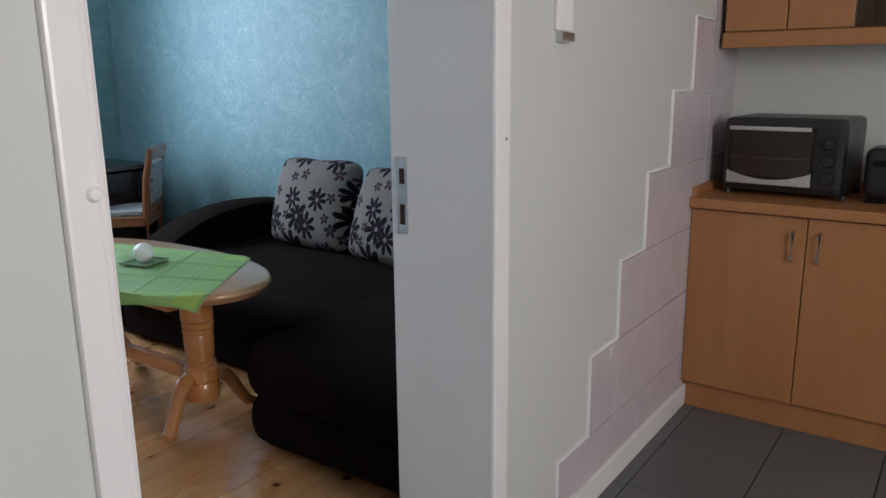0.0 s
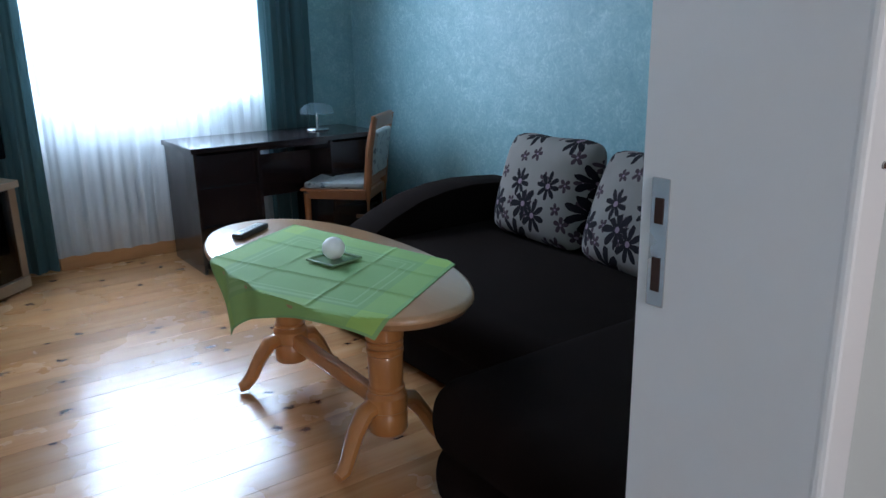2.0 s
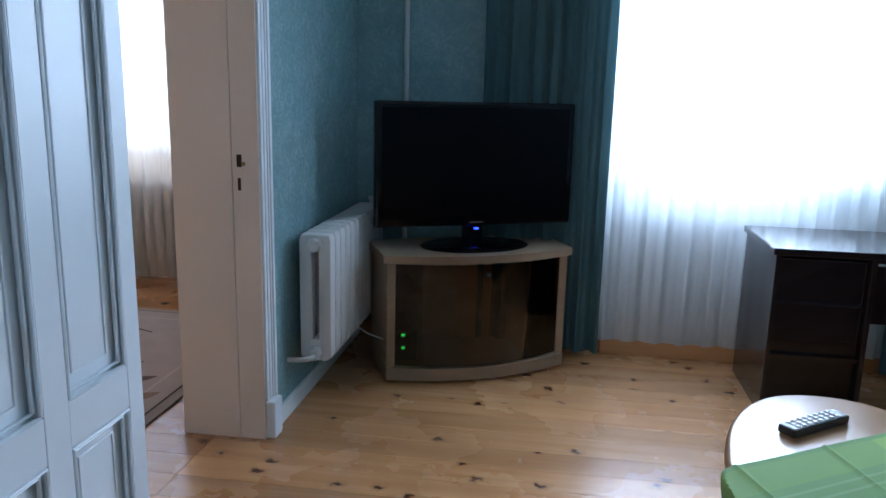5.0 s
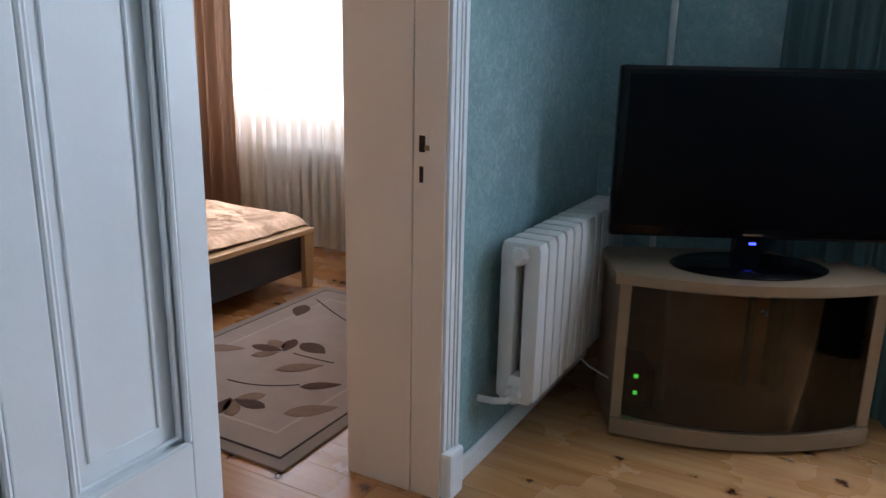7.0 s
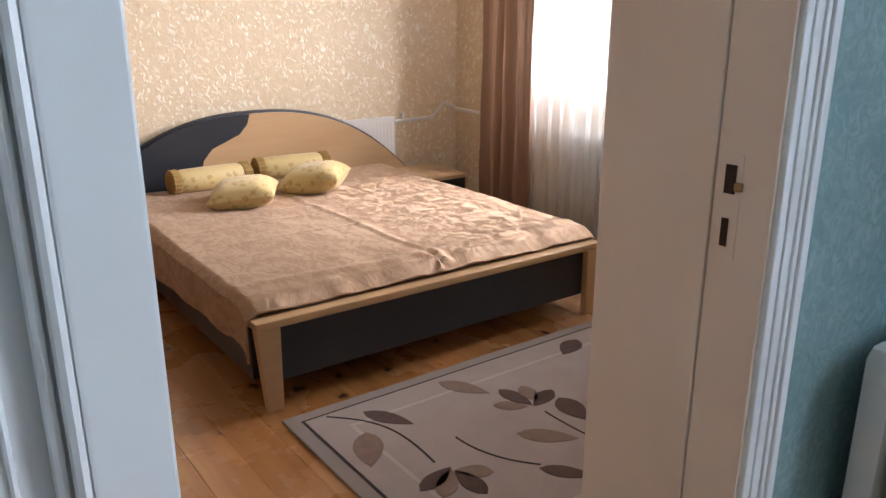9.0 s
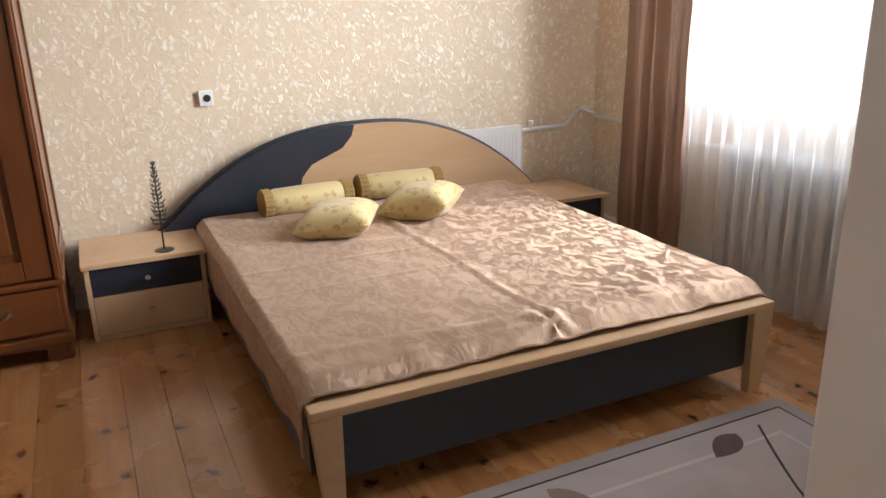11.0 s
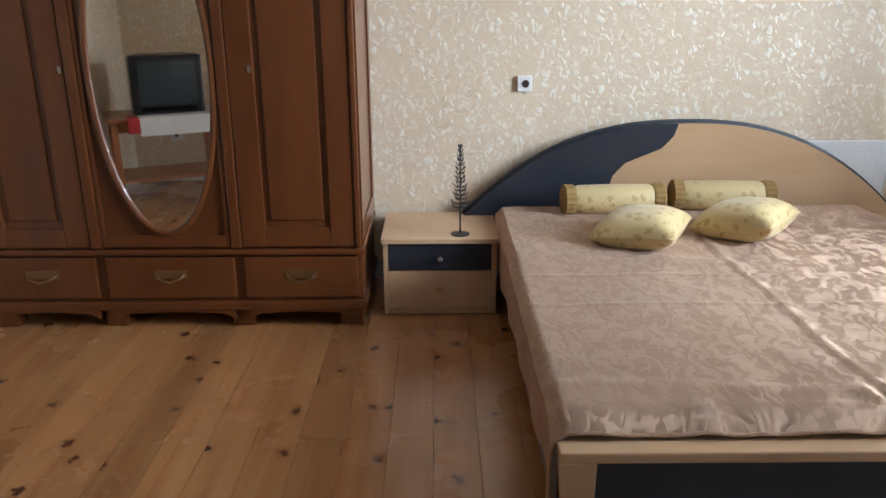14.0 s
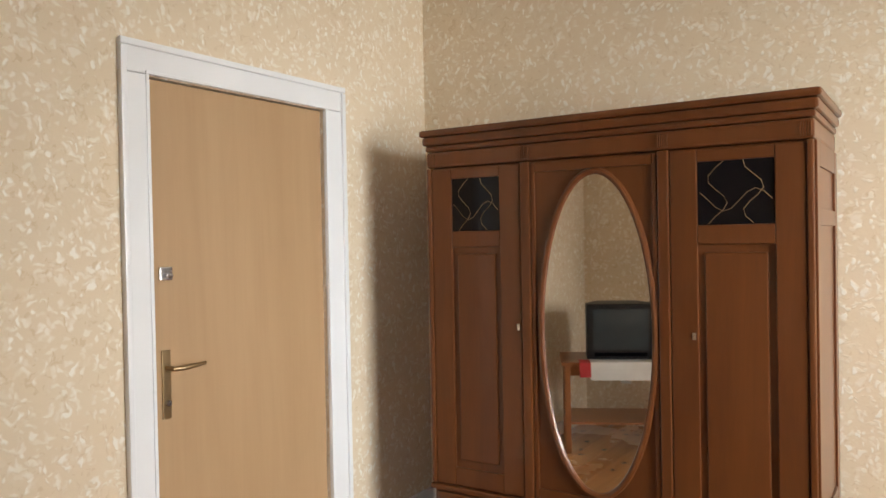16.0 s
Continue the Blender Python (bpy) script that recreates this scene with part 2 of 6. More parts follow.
def motif_cloth(name, colour, spot):
    """Shiny cloth strewn with small woven sprigs."""
    m = cloth(name, colour, 0.5, 260, 0.15, 0.3, 0.2, 9)
    n, l = m.node_tree.nodes, m.node_tree.links
    b = n["Principled BSDF"]
    was = b.inputs["Base Color"].links[0].from_socket
    co = n.new("ShaderNodeTexCoord").outputs["Object"]
    warp = noise_of(n, l, co, 60, 2)
    vo = n.new("ShaderNodeTexVoronoi")
    vo.inputs["Scale"].default_value, vo.inputs["Randomness"].default_value = 20.0, 0.7
    l.new(mixed(n, l, 0.025, co, warp.outputs["Color"], "LINEAR_LIGHT"), vo.inputs["Vector"])
    r = ramp_of(n, [(0.24, (0.8, 0.8, 0.8)), (0.32, (0, 0, 0))])
    l.new(vo.outputs["Distance"], r.inputs[0])
    l.new(mixed(n, l, r.outputs[0], was, spot), b.inputs["Base Color"])
    b.inputs["Specular IOR Level"].default_value = 0.4
    return m


def floral(name):
    """Beige-grey cloth printed with dark violet daisies of two sizes."""
    m, n, l, b = nodes_of(name)
    co = n.new("ShaderNodeTexCoord").outputs["Object"]
    oi = n.new("ShaderNodeObjectInfo")

    def op(kind, *vals):
        x = n.new("ShaderNodeMath")
        x.operation = kind
        for i, v in enumerate(vals):
            if isinstance(v, (int, float)):
                x.inputs[i].default_value = v
            else:
                l.new(v, x.inputs[i])
        return x.outputs[0]

    col = None
    wob = noise_of(n, l, co, 34, 2)
    col = mixed(n, l, noise_of(n, l, co, 9, 3).outputs[0], (0.175, 0.15, 0.133), (0.235, 0.203, 0.182))
    for scale, radius, petals, keep, tone in ((9.5, 0.40, 5.0, 0.30, (0.045, 0.026, 0.032)), (5.0, 0.50, 8.0, 0.10, (0.008, 0.005, 0.008))):
        sh = n.new("ShaderNodeMapping")
        sh.inputs["Location"].default_value = (scale * 0.37, scale * 0.21, 0)
        sh.inputs["Scale"].default_value = (scale, scale, 0)
        l.new(co, sh.inputs["Vector"])
        vo = n.new("ShaderNodeTexVoronoi")
        vo.voronoi_dimensions = "2D"
        vo.inputs["Scale"].default_value, vo.inputs["Randomness"].default_value = 1.0, 0.72
        l.new(sh.outputs[0], vo.inputs["Vector"])
        d = n.new("ShaderNodeVectorMath")
        d.operation = "SUBTRACT"
        l.new(sh.outputs[0], d.inputs[0])
        l.new(vo.outputs["Position"], d.inputs[1])
        sp = n.new("ShaderNodeSeparateXYZ")
        l.new(d.outputs[0], sp.inputs[0])
        sc = n.new("ShaderNodeSeparateColor")
        l.new(vo.outputs["Color"], sc.inputs[0])
        ang = op("ARCTAN2", sp.outputs[1], sp.outputs[0])
        wave_ = op("ABSOLUTE", op("COSINE", op("ADD", op("MULTIPLY", ang, petals / 2), op("MULTIPLY", sc.outputs[0], 6.0))))
        reach = op("MULTIPLY", op("ADD", op("MULTIPLY", op("POWER", wave_, 0.8), 0.72), 0.20), op("MULTIPLY_ADD", sc.outputs[1], radius * 0.4, radius * 0.7))
        dist = op("ADD", vo.outputs["Distance"], op("MULTIPLY", op("SUBTRACT", wob.outputs[0], 0.5), 0.14))
        inside = op("MULTIPLY", op("LESS_THAN", dist, reach), op("GREATER_THAN", sc.outputs[2], keep))
        core = op("LESS_THAN", vo.outputs["Distance"], radius * 0.13)
        col = mixed(n, l, inside, col, tone)
        col = mixed(n, l, op("MULTIPLY", core, inside), col, (0.20, 0.13, 0.16))
    l.new(col, b.inputs["Base Color"])
    b.inputs["Roughness"].default_value, b.inputs["Specular IOR Level"].default_value = 0.85, 0.12
    wv = noise_of(n, l, co, 300, 2)
    bump_of(n, l, wv.outputs[0], b, 0.3, 0.002)
    return m


def cloth(name, colour, rough=0.9, weave=420.0, vary=0.2, bump=0.4, sheen=0.0, scale=7):
    m, n, l, b = nodes_of(name)
    co = n.new("ShaderNodeTexCoord").outputs["Object"]
    a, f = noise_of(n, l, co, scale, 4), noise_of(n, l, co, weave, 2)
    col = mixed(n, l, a.outputs[0], tuple(c * (1 - vary) for c in colour), tuple(min(1, c * (1 + vary)) for c in colour))
    l.new(mixed(n, l, 0.25, col, mixed(n, l, f.outputs[0], tuple(c * 0.6 for c in colour), colour)), b.inputs["Base Color"])
    b.inputs["Roughness"].default_value, b.inputs["Sheen Weight"].default_value, b.inputs["Specular IOR Level"].default_value = rough, sheen, 0.12
    bump_of(n, l, f.outputs[0], b, bump, 0.002)
    return m


def sheer(name, tint, clear):
    """Voile: part open weave, part cloth that lets light through."""
    m, n, l, b = nodes_of(name)
    n.remove(b)
    out = n["Material Output"]
    tr, tl, df = n.new("ShaderNodeBsdfTransparent"), n.new("ShaderNodeBsdfTranslucent"), n.new("ShaderNodeBsdfDiffuse")
    tl.inputs[0].default_value, df.inputs[0].default_value = (*tint, 1), (*tint, 1)
    m1, m2 = n.new("ShaderNodeMixShader"), n.new("ShaderNodeMixShader")
    m1.inputs[0].default_value = 0.42
    l.new(tl.outputs[0], m1.inputs[1])
    l.new(df.outputs[0], m1.inputs[2])
    co = n.new("ShaderNodeTexCoord").outputs["Object"]
    f = noise_of(n, l, scaled(n, l, co, (3, 26, 0.6)), 1.0, 3)
    mr = n.new("ShaderNodeMapRange")
    mr.inputs["To Min"].default_value, mr.inputs["To Max"].default_value = 1 - clear - 0.07, 1 - clear + 0.07
    l.new(f.outputs[0], mr.inputs["Value"])
    l.new(mr.outputs[0], m2.inputs[0])
    l.new(tr.outputs[0], m2.inputs[1])
    l.new(m1.outputs[0], m2.inputs[2])
    l.new(m2.outputs[0], out.inputs[0])
    return m


def drape_cloth(name, colour, rough, glow):
    """Curtain cloth that lets a little light through."""
    m = cloth(name, colour, rough, 350, 0.18, 0.25, 0.05, 3)
    n, l = m.node_tree.nodes, m.node_tree.links
    tl = n.new("ShaderNodeBsdfTranslucent")
    tl.inputs[0].default_value = (*colour, 1)
    mx = n.new("ShaderNodeMixShader")
    mx.inputs[0].default_value = glow
    l.new(n["Principled BSDF"].outputs[0], mx.inputs[1])
    l.new(tl.outputs[0], mx.inputs[2])
    l.new(mx.outputs[0], n["Material Output"].inputs[0])
    return m


def glass(name, tint=(1, 1, 1), clear=0.9, rough=0.02):
    """Thin pane: clear with a glossy surface."""
    m, n, l, b = nodes_of(name)
    n.remove(b)
    tr, gl, mx = n.new("ShaderNodeBsdfTransparent"), n.new("ShaderNodeBsdfGlossy"), n.new("ShaderNodeMixShader")
    tr.inputs[0].default_value = (*tint, 1)
    gl.inputs["Roughness"].default_value = rough
    fr = n.new("ShaderNodeFresnel")
    fr.inputs[0].default_value = 1.5
    l.new(fr.outputs[0], mx.inputs[0])
    l.new(tr.outputs[0], mx.inputs[1])
    l.new(gl.outputs[0], mx.inputs[2])
    l.new(mx.outputs[0], n["Material Output"].inputs[0])
    return m


def glow(name, colour, power):
    m, n, l, b = nodes_of(name)
    b.inputs["Base Color"].default_value = (*colour, 1)
    b.inputs["Emission Color"].default_value = (*colour, 1)
    b.inputs["Emission Strength"].default_value = power
    return m


M_TEAL, M_FLAKE = wallpaper_teal("teal_wallpaper"), wallpaper_flake("flake_wallpaper")
M_PINE = floor_pine("pale_pine_boards", ((0.38, 0.155, 0.056), (0.52, 0.255, 0.105), (0.62, 0.355, 0.165)), ((0.35, 0.14, 0.045), (0.65, 0.355, 0.14)))
M_PINERED = floor_pine("honey_pine_boards", ((0.30, 0.115, 0.037), (0.42, 0.19, 0.068), (0.52, 0.28, 0.115)), ((0.27, 0.10, 0.028), (0.54, 0.275, 0.095)))
M_PINK_TILE = plain("lilac_wall_tile", (0.56, 0.51, 0.53), 0.22, vary=0.14, scale=9)
M_HALLWALL = plain("pale_green_wall_paint", (0.555, 0.575, 0.55), 0.7, vary=0.05, scale=2, bump=0.12)
M_WHITE = plain("white_gloss_paint", (0.78, 0.77, 0.76), 0.3, vary=0.06, scale=4, bump=0.05)
M_DOORWHITE = plain("cold_white_door_paint", (0.82, 0.85, 0.88), 0.32, vary=0.05, scale=4, bump=0.06)
M_CREAM = plain("cream_jamb_paint", (0.85, 0.73, 0.64), 0.42, vary=0.07, scale=3, bump=0.08)
M_GROUT = plain("white_edge_bead", (0.80, 0.80, 0.80), 0.4)
M_CEIL = plain("white_ceiling_paint", (0.80, 0.80, 0.78), 0.85, vary=0.03, scale=2)
M_GREYTILE = plain("dark_grey_floor_tile", (0.105, 0.11, 0.115), 0.38, vary=0.2, scale=5, bump=0.1)
M_GREYJOINT = plain("floor_joint", (0.05, 0.05, 0.05), 0.8)
M_BEECH = wood("beech_laminate", (0.50, 0.31, 0.165), (0.60, 0.405, 0.24), 0.4, (10, 10, 0.8), (120, 120, 4))
M_KBEECH = wood("kitchen_beech_laminate", (0.30, 0.125, 0.043), (0.375, 0.175, 0.066), 0.4, (9, 9, 0.8), (120, 120, 4))
M_DOORBEECH = wood("door_beech_laminate", (0.38, 0.225, 0.11), (0.48, 0.31, 0.165), 0.45, (3.5, 3.5, 0.35), (90, 90, 2.5))
M_BEDBEECH = wood("bed_beech_laminate", (0.47, 0.29, 0.15), (0.57, 0.38, 0.215), 0.38, (0.8, 8, 8), (4, 110, 110))
M_TABLEWOOD = wood("turned_table_wood", (0.37, 0.14, 0.038), (0.52, 0.225, 0.067), 0.3, (6, 6, 2), (90, 90, 8), 0.4)
M_TABLETOP = wood("oak_table_top", (0.36, 0.175, 0.075), (0.47, 0.255, 0.12), 0.28, (1, 9, 9), (6, 120, 120), 0.35)
M_CHAIRWOOD = wood("chair_wood", (0.21, 0.075, 0.028), (0.32, 0.125, 0.045), 0.35, (8, 8, 2), (90, 90, 8), 0.3)
M_WARD = wood("mahogany_wardrobe", (0.082, 0.0225, 0.0055), (0.152, 0.047, 0.0115), 0.32, (7, 7, 0.8), (90, 90, 5), 0.3)
M_DESK = wood("wenge_desk_laminate", (0.008, 0.005, 0.006), (0.02, 0.012, 0.013), 0.24, (2, 14, 14), (10, 160, 160), 0.3)
M_TVST = wood("oak_stand_laminate", (0.25, 0.165, 0.10), (0.34, 0.235, 0.155), 0.4, (2, 2, 8), (20, 20, 120))
M_SLATE = plain("anthracite_laminate", (0.022, 0.026, 0.036), 0.35, vary=0.1)
M_BLACK = plain("black_plastic", (0.012, 0.012, 0.013), 0.35, vary=0.2)
M_GLOSSBLACK = plain("gloss_black_plastic", (0.004, 0.004, 0.006), 0.1, vary=0.1, bump=0, spec=0.3)
M_SCREEN = plain("matt_lcd_screen", (0.003, 0.003, 0.005), 0.22, vary=0.1, bump=0, spec=0.12)
M_CHROME = plain("satin_steel", (0.62, 0.62, 0.62), 0.25, 1.0)
M_BRASS = plain("worn_brass", (0.50, 0.36, 0.16), 0.3, 1.0)
M_DULLBRASS = plain("tarnished_brass", (0.34, 0.24, 0.13), 0.38, 1.0)
M_DARKHOLE = plain("dark_recess", (0.03, 0.012, 0.008), 0.8)
M_RADIATOR = plain("white_radiator_enamel", (0.71, 0.69, 0.67), 0.38, vary=0.06)
M_SOFA = cloth("dark_brown_microfibre", (0.0105, 0.006, 0.0048), 0.95, 500, 0.4, 0.5, 0.008)
M_SOFA.node_tree.nodes["Principled BSDF"].inputs["Specular IOR Level"].default_value = 0.02
M_FLORAL = floral("floral_cushion_cloth")
M_GREEN = cloth("lime_green_tablecloth", (0.235, 0.375, 0.145), 0.75, 500, 0.12, 0.3)
M_GREENBAND = cloth("lime_band_cloth", (0.265, 0.415, 0.135), 0.7, 500, 0.12, 0.3)
M_GREENCORNER = cloth("bright_lime_corner_cloth", (0.325, 0.475, 0.115), 0.65, 500, 0.12, 0.3)
M_GREENLINE = cloth("pale_green_woven_line", (0.285, 0.43, 0.19), 0.7, 500, 0.12, 0.3)
M_OVENPLATE = plain("oven_inside_and_reflection", (0.30, 0.31, 0.31), 0.4, 0.6, vary=0.25, scale=8)
M_SATIN = satin("taupe_damask_satin")
M_YELLOW = motif_cloth("yellow_damask_cloth", (0.56, 0.43, 0.20), (0.36, 0.235, 0.075))
M_FRINGE = cloth("olive_fringe", (0.30, 0.19, 0.07), 0.8, 260, 0.3, 0.6)
M_MATTRESS = cloth("mattress_cloth", (0.45, 0.40, 0.35))
M_SEATCLOTH = motif_cloth("blue_floral_seat_cloth", (0.33, 0.35, 0.35), (0.035, 0.055, 0.085))
M_TEALDRAPE = drape_cloth("teal_drape_cloth", (0.072, 0.14, 0.152), 0.7, 0.14)
M_BROWNDRAPE = drape_cloth("copper_drape_cloth", (0.34, 0.212, 0.148), 0.30, 0.06)
for _k, _v in (("Specular IOR Level", 0.6), ("Metallic", 0.25), ("Sheen Weight", 0.2)):
    M_BROWNDRAPE.node_tree.nodes["Principled BSDF"].inputs[_k].default_value = _v
M_SHEERBLUE = sheer("white_voile", (0.88, 0.94, 0.98), 0.42)
M_SHEERWARM = sheer("ivory_voile", (0.93, 0.97, 1.0), 0.71)
M_PANE, M_TINT = glass("window_glass"), glass("smoked_glass", (0.60, 0.52, 0.44))
M_LAMPGLASS = sheer("pale_lamp_glass", (0.30, 0.40, 0.44), 0.62)
M_RUG = cloth("beige_rug_pile", (0.42, 0.35, 0.33), 0.95, 260, 0.16, 0.9)
M_RUGPALE = cloth("pale_rug_line", (0.50, 0.44, 0.41), 0.95, 260, 0.14, 0.8)
M_RUGEDGE = cloth("grey_rug_edge", (0.33, 0.28, 0.26), 0.95, 260, 0.1, 0.8)
M_RUGLINE = cloth("dark_rug_line", (0.06, 0.05, 0.055), 0.95, 260, 0.1, 0.8)
M_LEAFD = cloth("dark_rug_leaf", (0.13, 0.085, 0.075), 0.95, 260, 0.3, 0.8, 0.0, 40)
M_LEAFL = cloth("brown_rug_leaf", (0.27, 0.19, 0.155), 0.95, 260, 0.3, 0.8, 0.0, 40)
M_CANDLE = plain("white_wax", (0.84, 0.81, 0.76), 0.45)
M_DISHGREEN = plain("moss_green_ceramic", (0.17, 0.27, 0.14), 0.18)
M_OUTSIDE = plain("pale_outside_view", (0.45, 0.55, 0.42), 0.2)
M_BLUELED, M_GREENLED = glow("blue_light", (0.03, 0.05, 1.0), 6), glow("green_light", (0.05, 1.0, 0.12), 3)
M_PLASTIC = plain("white_plastic", (0.78, 0.78, 0.76), 0.4, vary=0.03)
M_RED = cloth("red_cloth", (0.45, 0.05, 0.05))
M_WHITECLOTH = cloth("white_tray_cloth", (0.72, 0.70, 0.66))
M_CRT = plain("grey_picture_tube", (0.05, 0.06, 0.065), 0.08, vary=0.1, bump=0)
M_SKIRT = wood("pine_skirting", (0.36, 0.17, 0.06), (0.50, 0.26, 0.10), 0.4, (1.5, 1.5, 20), (8, 8, 160))
m_mirror, _n, _l, _b = nodes_of("mirror_silver")
_b.inputs["Base Color"].default_value, _b.inputs["Metallic"].default_value, _b.inputs["Roughness"].default_value = (0.88, 0.86, 0.82, 1), 1.0, 0.02


# ---- shapes ----
def add_box(bm, x0, y0, z0, x1, y1, z1, bev=0.0, mat=0, turn=None):
    geo = bmesh.ops.create_cube(bm, size=1, matrix=Matrix.LocRotScale(((x0 + x1) / 2, (y0 + y1) / 2, (z0 + z1) / 2), None, (abs(x1 - x0), abs(y1 - y0), abs(z1 - z0))))
    vs = geo["verts"]
    if bev:
        es = list({e for v in vs for e in v.link_edges})
        out = bmesh.ops.bevel(bm, geom=es, offset=bev, segments=2, affect="EDGES", profile=0.6)
        vs = list({v for f in out["faces"] for v in f.verts} | {v for v in vs if v.is_valid})
    if turn is not None:
        bmesh.ops.transform(bm, matrix=turn, verts=vs)
    if mat:
        for f in {f for v in vs for f in v.link_faces}:
            f.material_index = mat
    return vs


def box(*a, **k):
    bm = bmesh.new()
    add_box(bm, *a, **k)
    return bm


def add_lathe(bm, profile, at=(0, 0, 0), seg=24, turn=None):
    """profile: (radius, height) from bottom to top."""
    rings = []
    for r, z in profile:
        ring = [bm.verts.new((r * math.cos(2 * math.pi * i / seg), r * math.sin(2 * math.pi * i / seg), z)) for i in range(seg)]
        rings.append(ring)
    for a, b in zip(rings, rings[1:]):
        for i in range(seg):
            bm.faces.new((a[i], a[(i + 1) % seg], b[(i + 1) % seg], b[i]))
    bm.faces.new(rings[0][::-1])
    bm.faces.new(rings[-1])
    vs = [v for r in rings for v in r]
    m = Matrix.Translation(at) @ (turn or Matrix.Identity(4))
    bmesh.ops.transform(bm, matrix=m, verts=vs)
    return vs


def lathe(profile, at=(0, 0, 0), seg=24, turn=None):
    bm = bmesh.new()
    add_lathe(bm, profile, at, seg, turn)
    return bm


def add_prism(bm, poly, h0, h1, m=None):
    """Extrude a plan polygon (counter-clockwise) from h0 to h1."""
    lo = [bm.verts.new((x, y, h0)) for x, y in poly]
    hi = [bm.verts.new((x, y, h1)) for x, y in poly]
    k = len(poly)
    for i in range(k):
        bm.faces.new((lo[i], lo[(i + 1) % k], hi[(i + 1) % k], hi[i]))
    bm.faces.new(lo[::-1])
    bm.faces.new(hi)
    if m is not None:
        bmesh.ops.transform(bm, matrix=m, verts=lo + hi)
    return lo + hi


def prism(poly, h0, h1, m=None, bev=0.0):
    bm = bmesh.new()
    add_prism(bm, poly, h0, h1, m)
    if bev:
        es = [e for e in bm.edges if len(e.link_faces) == 2 and e.calc_face_angle(0) > 0.7]
        bmesh.ops.bevel(bm, geom=es, offset=bev, segments=2, affect="EDGES", profile=0.6)
    return bm


def add_tube(bm, pts, r, seg=10, flat=1.0, closed=False, up=(0, 0, 1)):
    """Sweep a circle (or an oval, flat times as high) along points; r may be a list."""
    pts = [Vector(p) for p in pts]
    k = len(pts)
    rings = []
    for i, p in enumerate(pts):
        a = pts[(i - 1) % k] if closed or i else p
        b = pts[(i + 1) % k] if closed or i < k - 1 else p
        d = (b - a).normalized()
        side = d.cross(Vector(up))
        side = side.normalized() if side.length > 1e-4 else d.cross(Vector((1, 0, 0))).normalized()
        top = side.cross(d)
        rr = r[i] if isinstance(r, (list, tuple)) else r
        rings.append([bm.verts.new(p + side * rr * math.cos(2 * math.pi * j / seg) + top * rr * flat * math.sin(2 * math.pi * j / seg)) for j in range(seg)])
    for i in range(k if closed else k - 1):
        a, b = rings[i], rings[(i + 1) % k]
        for j in range(seg):
            bm.faces.new((a[j], a[(j + 1) % seg], b[(j + 1) % seg], b[j]))
    if not closed:
        bm.faces.new(rings[0][::-1])
        bm.faces.new(rings[-1])


def tube(*a, **k):
    bm = bmesh.new()
    add_tube(bm, *a, **k)
    return bm


def sheet(fn, nu, nv, thick=0.0, pick=None):
    """A surface fn(u, v) for u, v in 0..1; with thickness where asked."""
    bm = bmesh.new()
    g = [[bm.verts.new(fn(i / nu, j / nv)) for j in range(nv + 1)] for i in range(nu + 1)]
    for i in range(nu):
        for j in range(nv):
            f = bm.faces.new((g[i][j], g[i + 1][j], g[i + 1][j + 1], g[i][j + 1]))
            if pick:
                f.material_index = pick((i + 0.5) / nu, (j + 0.5) / nv)
    if thick:
        bmesh.ops.recalc_face_normals(bm, faces=bm.faces)
        bmesh.ops.solidify(bm, geom=bm.faces[:], thickness=thick)
    return bm


def pillow_shape(w, h, t, n=22, m=None, slump=0.0):
    """A stuffed square: two bulging faces that meet in a seam, corners drawn out."""
    bm = bmesh.new()

    def face(sign):
        g = []
        for i in range(n + 1):
            row = []
            for j in range(n + 1):
                u, v = 2 * i / n - 1, 2 * j / n - 1
                k = (1 - abs(u) ** 2.6) * (1 - abs(v) ** 2.6)
                pull = 1 - 0.055 * (1 - u * u) * (1 if abs(v) > 0.6 else 0.6) * abs(v) ** 3
                pul2 = 1 - 0.055 * (1 - v * v) * (1 if abs(u) > 0.6 else 0.6) * abs(u) ** 3
                z = sign * t / 2 * max(k, 0) ** 0.5
                z += 0.006 * noise.noise((u * 3, v * 3, sign)) * k
                k2 = 1 - slump * (u * v) ** 4
                sag = slump * 0.25 * h * (1 - u * u) * max(0, v) ** 2 * (0.4 + 0.6 * noise.noise((u * 2.2, 0.5, w)))
                row.append(bm.verts.new((u * w / 2 * pul2 * k2, v * h / 2 * pull * k2 - sag, z)))
            g.append(row)
        for i in range(n):
            for j in range(n):
                q = (g[i][j], g[i + 1][j], g[i + 1][j + 1], g[i][j + 1])
                bm.faces.new(q if sign > 0 else q[::-1])

    face(1), face(-1)
    bmesh.ops.remove_doubles(bm, verts=bm.verts[:], dist=1e-5)
    if m is not None:
        bm.transform(m)
    return bm


def part(name, bm, material, parent=None, label="", smooth=False):
    """Link a bmesh as ONE mesh object under a thing or a part."""
    if isinstance(bm, bmesh.types.BMesh):
        me = bpy.data.meshes.new(name)
        for f in bm.faces:
            f.smooth = smooth
        bm.to_mesh(me)
        bm.free()
        for mt in material if isinstance(material, (list, tuple)) else (material,):
            me.materials.append(mt)
        if smooth:
            me.set_sharp_from_angle(angle=radians(38))
    else:
        me = bm
    ob = new(name, me)
    if parent is not None:
        ob.parent = parent
    if label:
        ob["label"] = label
    return ob


def thing(name, label, category, group="", at=None):
    ob = new(name)
    ob.empty_display_size = 0.1
    if at is not None:
        ob.matrix_world = at
    return tagged(ob, label, category, group)


def setting(ob, label, category):
    return tagged(ob, label, category, kind="structure")


